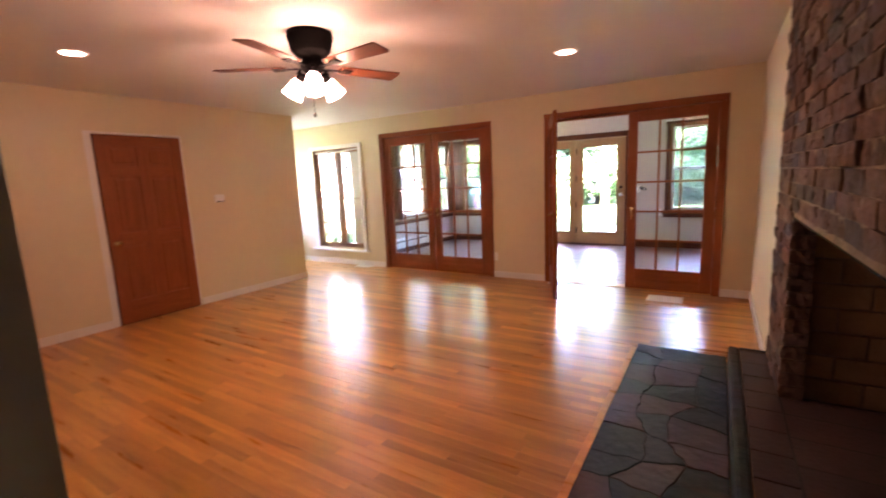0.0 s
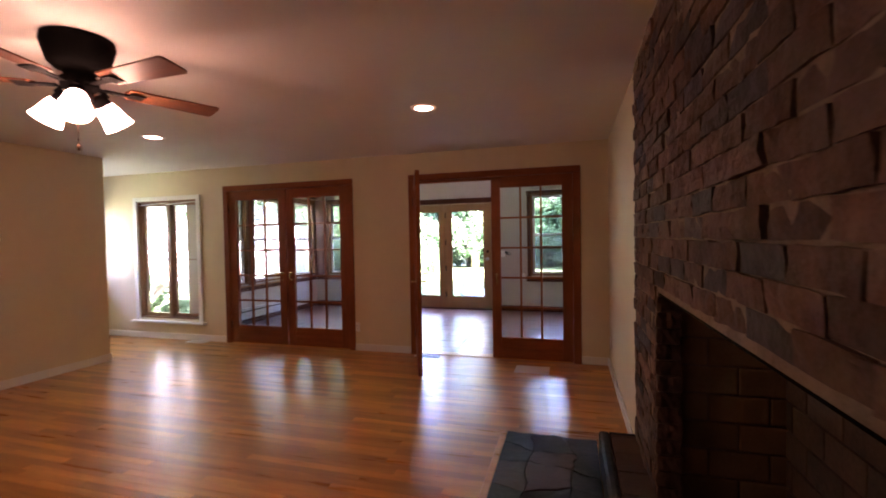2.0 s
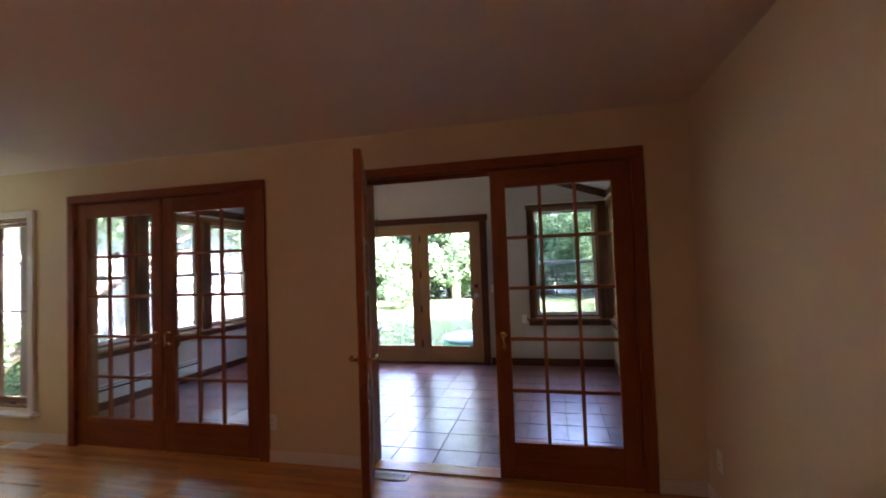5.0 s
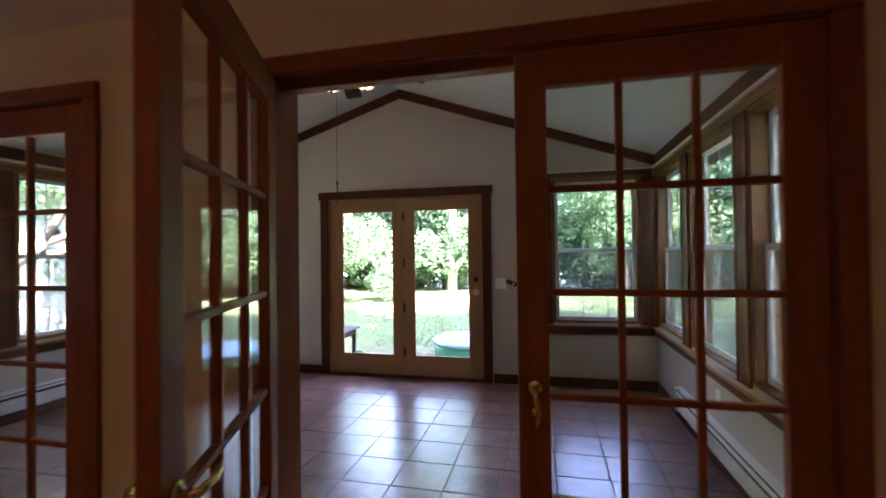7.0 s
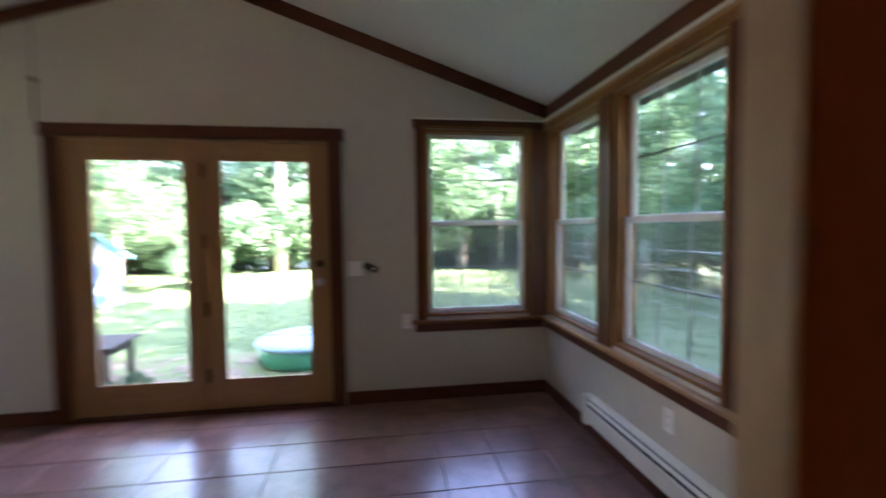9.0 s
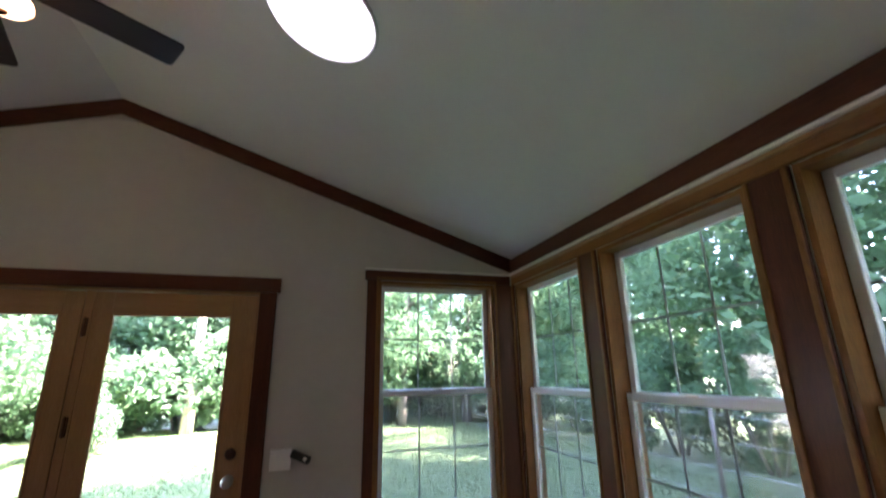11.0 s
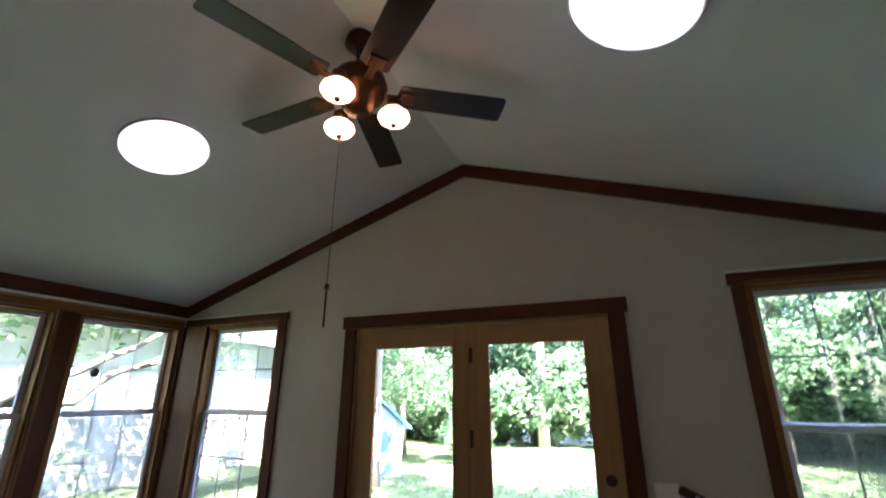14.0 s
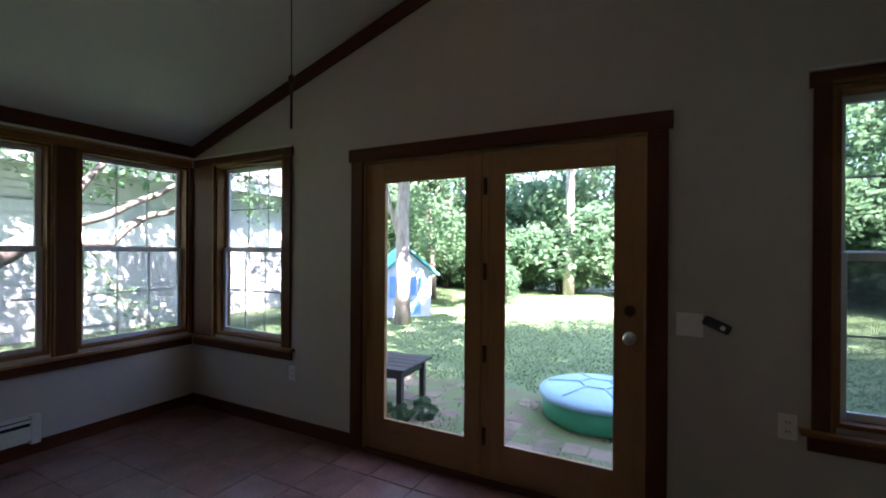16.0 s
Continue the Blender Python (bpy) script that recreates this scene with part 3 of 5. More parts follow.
for s, a, b in ((-1, -2.565, -2.468), (1, -0.663, -0.566)):
    part("casing", one_box(a, b, -0.024, 0.0, 0, 2.02, 0.004), DARK_Z, df)
    part("jamb", one_box(*((-2.489, -2.457) if s < 0 else (-0.673, -0.641)), -0.001, 0.15, 0, 2.01), PINE_Z, df)
part("casing", one_box(-2.585, -0.546, -0.030, 0.0, 2.022, 2.112, 0.005), DARK_X, df)
part("head", one_box(-2.489, -0.641, -0.001, 0.15, 2.008, 2.029), PINE_X, df)
part("threshold", one_box(-2.489, -0.641, -0.02, 0.18, 0.0, 0.022, 0.004), DARK_X, df)

# ---- sunroom windows ----


def sash_window(name, m, w, label):
    """Double-hung window with two white sashes of six lights; origin at its low inner corner, width along x, outside along y."""
    f = thing(name, m, label, "window", kind="structure")
    h = WZ1 - WZ0
    part("jamb", one_box(0.001, 0.022, -0.002, 0.13, 0.0, h), WARM_Z, f)
    part("jamb", one_box(w - 0.022, w - 0.001, -0.002, 0.13, 0.0, h), WARM_Z, f)
    part("head", one_box(0.022, w - 0.022, -0.002, 0.13, h - 0.022, h - 0.001), WARM_X, f)
    part("sill", one_box(0.022, w - 0.022, -0.002, 0.13, 0.001, 0.022), WARM_X, f)
    mid = h / 2 + 0.005
    for nm, z0, z1, y in (("upper_sash", mid - 0.015, h - 0.022, 0.085), ("lower_sash", 0.022, mid + 0.015, 0.055)):
        x0, x1, b = 0.022, w - 0.022, 0.036
        bm = bmesh.new()
        box(bm, x0, x0 + b, y, y + 0.028, z0, z1, 0.004)
        box(bm, x1 - b, x1, y, y + 0.028, z0, z1, 0.004)
        box(bm, x0 + b, x1 - b, y + 0.001, y + 0.027, z0, z0 + b, 0.004)
        box(bm, x0 + b, x1 - b, y + 0.001, y + 0.027, z1 - b, z1, 0.004)
        s = part(nm, bm, VINYL, f, "white vinyl sash")
        p = part("pane", one_box(x0 + b, x1 - b, y + 0.012, y + 0.016, z0 + b, z1 - b), SCREENED if nm == "lower_sash" else SASH_GLASS, s)
        bm = bmesh.new()
        gw, gh = x1 - x0 - 2 * b, z1 - z0 - 2 * b
        for k in (1, 2):
            box(bm, x0 + b + gw * k / 3 - 0.005, x0 + b + gw * k / 3 + 0.005, y + 0.017, y + 0.022, z0 + b, z1 - b)
        box(bm, x0 + b, x1 - b, y + 0.0175, y + 0.0225, z0 + b + gh / 2 - 0.005, z0 + b + gh / 2 + 0.005)
        part("grille", bm, GRILLE, s)
    bm = bmesh.new()
    box(bm, w / 2 - 0.03, w / 2 + 0.03, 0.04, 0.056, mid + 0.012, mid + 0.022, 0.003)
    part("sash_lock", bm, PLASTIC, f)
    return f


WIN_LABEL = "double-hung window with white sashes and grilles"
sash_window("window_2", pose(0.07, SN, WZ0), 0.84, WIN_LABEL)
sash_window("window_3", pose(-4.09, SN, WZ0), 0.84, WIN_LABEL)
for k, (u, v) in enumerate(UNITS):
    sash_window(f"window_{4 + k}", pose(SE, v, WZ0, 0, 0, -90), v - u, WIN_LABEL)
    sash_window(f"window_{7 + k}", pose(SW, u, WZ0, 0, 0, 90), v - u, WIN_LABEL)

# casings round the windows of the end wall
for nm, a, b, s in (("trim_window_ne", -0.005, SE, 1), ("trim_window_nw", SW, -3.165, -1)):
    g = thing(nm, pose(0, SN, 0), "dark stained window casing with a pine stool", "window trim", kind="structure")
    i0, i1 = (0.075, 0.905) if s > 0 else (-4.085, -3.255)
    part("casing", one_box(*((a, i0) if s > 0 else (i1, b)), -0.022, 0, WZ0 - 0.02, WZ1, 0.004), DARK_Z, g)
    part("corner_board", one_box(*((i1, b - 0.003) if s > 0 else (a + 0.003, i0)), -0.020, 0, WZ0 - 0.02, WZ1, 0.003), DARK_Z, g)
    c0 = (i1 + 0.001) if s > 0 else (i0 - 0.019)
    part("edge_strip", one_box(c0, c0 + 0.018, -0.027, 0, WZ0 - 0.02, WZ1 - 0.001, 0.004), WARM_Z, g, "golden edge moulding")
    c1 = (i0 - 0.019) if s > 0 else (i1 + 0.001)
    part("edge_strip", one_box(c1, c1 + 0.018, -0.027, 0, WZ0 - 0.02, WZ1 - 0.001, 0.004), WARM_Z, g, "golden edge moulding")
    part("edge_strip", one_box(i0 - 0.02, i1 + 0.02, -0.030, -0.0245, WZ1 + 0.003, WZ1 + 0.02, 0.002), WARM_X, g, "golden edge moulding")
    e0, e1 = (a - 0.015, b - 0.026) if s > 0 else (a + 0.026, b + 0.015)
    part("head_casing", one_box(e0, e1, -0.024, 0, WZ1 + 0.001, WZ1 + 0.068, 0.004), DARK_X, g)
    part("cap", one_box(e0 - 0.004, e1, -0.034, 0, WZ1 + 0.069, WZ1 + 0.081, 0.003), WHITE_TRIM, g, "thin white cap strip")
    part("stool", one_box(e0 - (0.03 if s > 0 else 0), e1 + (0.03 if s < 0 else 0), -0.05, 0, WZ0 - 0.045, WZ0 - 0.021, 0.005), WARM_X, g)
    part("apron", one_box(e0, e1, -0.02, 0, WZ0 - 0.115, WZ0 - 0.046, 0.004), DARK_X, g)

# long casings along the side windows
for nm, face, s in (("trim_windows_east", SE, -1), ("trim_windows_west", SW, 1)):
    g = thing(nm, pose(0, 0, 0), "dark stained casings and long pine stool under the windows", "window trim", kind="structure")

    def slab(y0, y1, depth, z0, z1, bev=0.004):
        return one_box(*sorted((face, face + s * depth)), y0, y1, z0, z1, bev)

    edges = [T + 0.05] + [e for u in UNITS for e in u] + [SN - 0.024]
    for k in range(0, len(edges), 2):
        a, b = edges[k] + (0.004 if k else 0), edges[k + 1] - 0.004
        part("post_casing", slab(a, b, 0.018, WZ0 - 0.02, WZ1), DARK_Z, g)
        for e in ([a + 0.001] if k else []) + ([b - 0.019] if k < len(edges) - 2 else []):
            part("edge_strip", slab(e, e + 0.018, 0.025, WZ0 - 0.02, WZ1 - 0.001), WARM_Z, g, "golden edge moulding")
    part("head_casing", slab(T + 0.05, SN - 0.03, 0.022, WZ1 + 0.001, WZ1 + 0.0495), WARM_Y, g)
    part("moulding", slab(T + 0.05, SN - 0.033, 0.030, WZ1 + 0.050, WZ1 + 0.069, 0.008), PINE_Y, g, "pale pine roll moulding")
    part("cap", slab(T + 0.05, SN - 0.035, 0.040, WZ1 + 0.0695, WZ1 + 0.084), WHITE_TRIM, g, "thin white cap strip")
    part("stool", slab(T + 0.05, SN - 0.051, 0.052, WZ0 - 0.045, WZ0 - 0.021), PINE_Y, g, "pale pine window stool")
    part("apron", slab(T + 0.05, SN - 0.021, 0.02, WZ0 - 0.115, WZ0 - 0.046), DARK_Y, g)

# ---- bay window of the living room ----


def casement(name, m, x0, x1, z0, z1, label):
    """A pair of brown wooden casements in a white surround; inside is towards -y."""
    f = thing(name, m, label, "window", kind="structure")
    bm = bmesh.new()
    box(bm, x0 - 0.07, x0, -0.022, 0, z0 - 0.03, z1 + 0.06, 0.004)
    box(bm, x1, x1 + 0.07, -0.022, 0, z0 - 0.03, z1 + 0.06, 0.004)
    box(bm, x0, x1, -0.0215, 0, z1, z1 + 0.06, 0.004)
    part("casing", bm, WHITE_TRIM, f, "white painted casing")
    part("sill", one_box(x0 - 0.12, x1 + 0.12, -0.085, 0.0, z0 - 0.06, z0 - 0.031, 0.006), WHITE_TRIM, f, "white painted sill")
    bm = bmesh.new()
    box(bm, x0 + 0.001, x0 + 0.02, 0, 0.135, z0, z1)
    box(bm, x1 - 0.02, x1 - 0.001, 0, 0.135, z0, z1)
    box(bm, x0 + 0.02, x1 - 0.02, 0, 0.135, z1 - 0.02, z1 - 0.001)
    box(bm, x0 + 0.02, x1 - 0.02, 0, 0.135, z0 + 0.001, z0 + 0.02)
    part("jamb", bm, SASH_Z, f)
    xm = (x0 + x1) / 2
    part("mullion", one_box(xm - 0.034, xm + 0.034, 0.02, 0.125, z0 + 0.02, z1 - 0.02, 0.004), SASH_Z, f)
    for a, b in ((x0 + 0.021, xm - 0.035), (xm + 0.035, x1 - 0.021)):
        bm = bmesh.new()
        box(bm, a, a + 0.030, 0.05, 0.09, z0 + 0.021, z1 - 0.021, 0.004)
        box(bm, b - 0.030, b, 0.05, 0.09, z0 + 0.021, z1 - 0.021, 0.004)
        box(bm, a + 0.030, b - 0.030, 0.051, 0.089, z0 + 0.021, z0 + 0.07, 0.004)
        box(bm, a + 0.030, b - 0.030, 0.051, 0.089, z1 - 0.07, z1 - 0.021, 0.004)
        s = part("sash", bm, SASH_Z, f, "brown wooden sash")
        p = part("pane", one_box(a + 0.030, b - 0.030, 0.068, 0.072, z0 + 0.07, z1 - 0.07), GLASS, s)
        p.visible_shadow = False
        part("bar", one_box(a + 0.030, b - 0.030, 0.06, 0.067, (z0 + z1) / 2 - 0.006, (z0 + z1) / 2 + 0.006), SASH_Z, s)
        bm = bmesh.new()
        xc = (a + b) / 2
        tube(bm, ((xc - 0.03, 0.04, z0 + 0.03), (xc + 0.02, 0.03, z0 + 0.035), (xc + 0.05, 0.02, z0 + 0.028)), 0.008, 8)
        box(bm, xc - 0.04, xc + 0.0, 0.03, 0.05, z0 + 0.02, z0 + 0.036, 0.003)
        part("crank", bm, BRONZE, s)
    for a, b in ((x0 + 0.03, xm - 0.01), (xm - 0.03, x1 - 0.02)):
        bm = bmesh.new()
        tube(bm, ((a, 0.01, z1 - 0.055), (b, 0.012, z1 - 0.03)), 0.006, 8)
        part("curtain_rod", bm, PLASTIC, f, "white sash curtain rod")
    return f


casement("window_1", pose(0, 0, 0), -5.28, -4.21, 0.29, 1.97, "brown wooden casement pair in a white surround")
casement("window_10", pose(XBAY, 0, 0, 0, 0, 90), -0.96, -0.17, 0.85, 1.97, "brown wooden casement pair in the bay wall")

# ---- six-panel door ----
wd = thing("panel_door", pose(XL + 0.004, -2.70, 0, 0, 0, -90 + 0.8), "red-brown six-panel wooden door standing slightly ajar", "door")
W, H, ST = 0.83, 1.97, 0.105
cols = ((ST, W / 2 - 0.05), (W / 2 + 0.05, W - ST))
rows = ((0.25, 0.85), (0.97, 1.55), (1.66, 1.86))
part("stile", one_box(0, ST, -0.02, 0.02, 0.012, H, 0.003), RED_Z, wd)
part("stile", one_box(W - ST, W, -0.02, 0.02, 0.012, H, 0.003), RED_Z, wd)
part("mid_stile", one_box(W / 2 - 0.05, W / 2 + 0.05, -0.0195, 0.0195, 0.25, 1.86, 0.003), RED_Z, wd)
for a, b in ((0.012, 0.25), (0.85, 0.97), (1.55, 1.66), (1.86, H)):
    part("rail", one_box(ST, W - ST, -0.019, 0.019, a, b, 0.003), RED_X, wd)
for a, b in cols:
    for c, d in rows:
        bm = one_box(a, b, -0.009, 0.009, c, d)
        box(bm, a + 0.03, b - 0.03, -0.0165, 0.0165, c + 0.03, d - 0.03, 0.008)
        part("panel", bm, RED_Z, wd)
bm = lathe(bmesh.new(), ((0, 0), (0.03, 0), (0.03, 0.005), (0.012, 0.012), (0.011, 0.03), (0.026, 0.042), (0.03, 0.055), (0.02, 0.066), (0, 0.068)), 20,
           (W - 0.06, 0.02, 0.87), Matrix.Rotation(radians(-90), 4, "X"))
part("knob", bm, BRASS, wd, "brass door knob")
jf = thing("door_4", pose(0, 0, 0), "white painted door jamb", "door frame", kind="structure")
part("jamb", one_box(XL - 0.121, XL + 0.001, -2.694, -2.672, 0, 2.0), WHITE_TRIM, jf)
# jamb made wider, its white stands for the light in the door gap
part("jamb", one_box(XL - 0.121, XL + 0.001, -3.60, -3.536, 0, 2.0), WHITE_TRIM, jf)
part("head", one_box(XL - 0.121, XL + 0.001, -3.536, -2.694, 1.978, 2.0), WHITE_TRIM, jf)

# ---- fireplace ----
FX, FY0, FY1 = 1.113, -4.95, -2.09           # brick face and its ends
OY0, OY1, OZ0, OZ1 = -4.50, -2.78, 0.20, 1.125  # the firebox opening
fp = thing("fireplace", pose(0, 0, 0), "rough clinker brick chimney breast with an open firebox", "fireplace")
for a, b, lo, hi in ((FY0, OY0, 0, OZ1), (OY1, FY1, 0, OZ1), (FY0, FY1, OZ1, CZ - 0.001)):
    part("mortar_bed", one_box(FX + 0.0045, XR - 0.001, a, b, lo, hi), MORTAR, fp)
part("firebox_back", one_box(1.62, 1.70, OY0 - 0.1, OY1 + 0.1, 0, 1.5), SOOT, fp, "soot-blackened firebox back")
part("firebox_side", one_box(XR + 0.152, 1.62, OY0 - 0.12, OY0 - 0.04, 0, 1.5), SOOT, fp)
part("firebox_throat", one_box(XR + 0.152, 1.70, OY0 - 0.1, OY1 + 0.1, 1.5, 1.56), SOOT, fp)
part("firebox_floor", one_box(FX, 1.62, OY0 - 0.04, OY1 + 0.06, 0, OZ0 - 0.004), SOOT, fp)
part("firebox_side", one_box(FX + 0.086, 1.62, OY1 + 0.036, OY1 + 0.075, 0, 1.5), MORTAR, fp)
part("jamb_core", one_box(FX + 0.02, FX + 0.085, OY1 + 0.002, OY1 + 0.07, 0.0, OZ1), MORTAR, fp)
part("lintel_bar", one_box(FX + 0.01, FX + 0.09, OY0 - 0.06, OY1 + 0.06, OZ1 - 0.012, OZ1), BLACK_METAL, fp, "black iron lintel bar")

# hearth: slate at floor level, raised tiled step with a rounded slate edge
hs = thing("hearth", pose(0, 0, 0), "slate hearth with a raised tiled step and oak border", "hearth")
HX0, HX1, HY0, HY1 = 0.325, 0.905, -4.95, -1.89
part("bed", one_box(HX0, HX1, HY0, HY1, 0.0, 0.034), DARK_GROUT, hs)
part("border", one_box(HX0 - 0.045, HX0 - 0.002, HY0, HY1, 0.0, 0.03, 0.006), OAK, hs, "oak border strip")
part("step", one_box(HX1 + 0.03, FX + 0.005, HY0, -2.12, 0.0, 0.182), MORTAR, hs)
bm = bmesh.new()
box(bm, HX1, HX1 + 0.06, HY0, -2.095, 0.03, 0.199, 0.018)
part("step_edge", bm, SLATE, hs, "rounded blue slate edge")
part("step_end", one_box(HX1 + 0.061, FX + 0.003, -2.119, -2.095, 0.03, 0.195, 0.006), SLATE, hs)

# ---- lights and fans ----


def blade_mesh(r0, r1, w0, w1, pitch):
    bm = bmesh.new()
    top = []
    outline = [(r0, -w0 / 2), (r1 - 0.018, -w1 / 2), (r1 - 0.005, -w1 / 2 + 0.006), (r1, -w1 / 2 + 0.02), (r1, w1 / 2 - 0.02), (r1 - 0.005, w1 / 2 - 0.006), (r1 - 0.018, w1 / 2), (r0, w0 / 2), (r0 - 0.02, 0)]
    for z in (-0.004, 0.004):
        top.append([bm.verts.new((x, y * math.cos(pitch), y * math.sin(pitch) + z)) for x, y in outline])
    bm.faces.new(top[0][::-1])
    bm.faces.new(top[1])
    k = len(outline)
    for i in range(k):
        bm.faces.new((top[0][i], top[0][(i + 1) % k], top[1][(i + 1) % k], top[1][i]))
    return bm


def ceiling_fan(m, label, radius, angles, blade_mat, body_mat, body, shades, shade_mat, shade_prof, shade_r, shade_z, tilt, w0=0.11, w1=0.14):
    """A fan at rest; its origin lies on the blade plane."""
    f = thing("ceiling_fan", m, label, "ceiling fan")
    part("motor_housing", lathe(bmesh.new(), body, 32), body_mat, f)
    for a in angles:
        arm = bmesh.new()
        box(arm, 0.09, 0.24, -0.018, 0.018, -0.014, -0.005, 0.003)
        box(arm, 0.20, 0.27, -0.04, 0.04, -0.013, -0.006, 0.003)
        bl = part("blade", blade_mesh(0.20, radius, w0, w1, radians(-9)), blade_mat, f)
        bl.matrix_basis = pose(0, 0, 0, 0, 0, a)
        part("bracket", arm, body_mat, bl)
    for k in range(shades):
        a = shade_r[1] + 360 / shades * k
        e = bmesh.new()
        tube(e, ((0.03, 0, shade_z + 0.09), (shade_r[0] * 0.7, 0, shade_z + 0.10), (shade_r[0], 0, shade_z + 0.07)), 0.011, 8)
        lathe(e, ((0.02, 0.085), (0.034, 0.075), (0.04, 0.03), (0.03, 0.028)), 16, (shade_r[0], 0, shade_z), Matrix.Rotation(radians(-tilt), 4, "Y"))
        arm = part("lamp_arm", e, body_mat, f)
        arm.matrix_basis = pose(0, 0, 0, 0, 0, a)
        sh = bmesh.new()
        lathe(sh, shade_prof, 24, (shade_r[0], 0, shade_z), Matrix.Rotation(radians(-tilt), 4, "Y"))
        part("shade", sh, shade_mat, arm, "lit frosted glass shade")
        if tilt:
            continue
        fin = bmesh.new()
        zt = shade_prof[-1][1]
        lathe(fin, ((0.0, zt - 0.018), (0.011, zt - 0.012), (0.014, zt), (0.0, zt + 0.002)), 12, (shade_r[0], 0, shade_z), Matrix.Rotation(radians(-tilt), 4, "Y"))
        part("finial", fin, body_mat, arm)
    return f


bell = ((0.028, 0.035), (0.04, 0.03), (0.05, 0.0), (0.058, -0.045), (0.07, -0.085), (0.06, -0.088), (0.0, -0.085))
fan1 = ceiling_fan(pose(-1.535, -3.295, 2.155), "black ceiling fan with cherry blades and lit glass shades", 0.64, [68 + 72 * k for k in range(5)],
                   FAN_RED, BLACK_METAL,
                   ((0.0, 0.214), (0.145, 0.214), (0.15, 0.185), (0.125, 0.095), (0.10, 0.07), (0.065, 0.06), (0.062, 0.035), (0.078, 0.025), (0.078, -0.015), (0.06, -0.03), (0.05, -0.04), (0.055, -0.07), (0.03, -0.09), (0.0, -0.09)),
                   3, SHADE_LIT, bell, (0.118, 78), -0.105, 38)
bm = tube(bmesh.new(), ((0.02, -0.03, -0.10), (0.02, -0.03, -0.30)), 0.0025, 6)
lathe(bm, ((0, -0.33), (0.008, -0.325), (0.01, -0.31), (0.004, -0.298)), 10, (0.02, -0.03, 0))
part("pull_chain", bm, BRONZE, fan1)

dome = ((0.03, 0.03), (0.05, 0.02), (0.072, -0.002), (0.076, -0.018), (0.066, -0.036), (0.04, -0.05), (0.012, -0.055), (0.0, -0.056))
fan2 = ceiling_fan(pose(RX, 1.83, 2.92), "dark bronze ceiling fan with walnut blades and lit bowls", 0.715, [177.5 + 72.6 * k for k in range(5)],
                   FAN_DARK, BRONZE,
                   ((0.0, 0.31), (0.075, 0.31), (0.085, 0.27), (0.03, 0.24), (0.022, 0.12), (0.06, 0.11), (0.12, 0.075), (0.135, 0.03), (0.12, -0.02), (0.08, -0.04), (0.075, -0.09), (0.05, -0.12), (0.0, -0.125)),
                   3, PORCH_LIT, dome, (0.17, -85), -0.105, 0, 0.135, 0.15)
bm = tube(bmesh.new(), ((-0.045, -0.05, -0.10), (-0.047, -0.055, -0.55), (-0.048, -0.05, -0.95)), 0.0018, 6)
lathe(bm, ((0, -0.975), (0.009, -0.968), (0.011, -0.955), (0.004, -0.945)), 10, (-0.048, -0.05, 0))
tube(bm, ((-0.048, -0.05, -0.975), (-0.048, -0.05, -1.12)), 0.004, 6)
part("pull_chain", bm, BRONZE, fan2)

for x, y in ((-0.311, -1.684), (-3.0, -1.66), (-3.09, -4.06)):
    c = thing("downlight", pose(x, y, CZ), "lit recessed downlight with a white ring in the ceiling", "ceiling light", "downlights")
    part("ring", lathe(bmesh.new(), ((0.068, -0.001), (0.098, -0.001), (0.096, -0.007), (0.075, -0.009), (0.068, -0.004)), 32), PLASTIC, c)
    part("lens", lathe(bmesh.new(), ((0.0, -0.002), (0.069, -0.002), (0.069, -0.006), (0.0, -0.008)), 32), CAN_LIT, c)

for x, y, s in ((-0.386, 1.72, 1), (-2.79, 1.73, -1)):
    ang = math.degrees(math.atan((RIDGE - EAVE) / (SE - RX))) * s
    c = thing("light_tunnel", pose(x, y, ceiling_z(x), 0, ang, 0), "round daylight tube diffuser glowing white in the sloped ceiling", "skylight", "daylight tubes")
    part("trim_ring", lathe(bmesh.new(), ((0.214, -0.001), (0.226, -0.001), (0.224, -0.010), (0.218, -0.013), (0.214, -0.006)), 40), CEIL2, c)
    part("diffuser", lathe(bmesh.new(), ((0.0, -0.003), (0.2135, -0.003), (0.213, -0.014), (0.20, -0.026), (0.15, -0.040), (0.0, -0.048)), 40), TUBE_LIT, c)

# ---- small fittings ----


def plate(name, m, label, toggles=1, kind_of="switch"):
    """A wall plate; its face looks along -y."""
    w = 0.07 + 0.046 * (toggles - 1)
    p = thing(name, m, label, kind_of)
    part("plate", one_box(-w / 2, w / 2, -0.007, 0, -0.057, 0.057, 0.003), PLASTIC, p)
    for k in range(toggles):
        x = (k - (toggles - 1) / 2) * 0.046
        if kind_of == "switch":
            part("toggle", one_box(x - 0.005, x + 0.005, -0.018, -0.006, -0.004, 0.014, 0.002), PLASTIC, p)
        else:
            for z in (-0.021, 0.021):
                bm = one_box(x - 0.016, x + 0.016, -0.009, -0.0065, z - 0.013, z + 0.013, 0.004)
                soc = part("socket", bm, PLASTIC, p)
                part("slots", box(one_box(x - 0.008, x - 0.005, -0.0095, -0.0088, z - 0.005, z + 0.005), x + 0.005, x + 0.008, -0.0095, -0.0088, z - 0.005, z + 0.005), SLOT, soc)
    return p


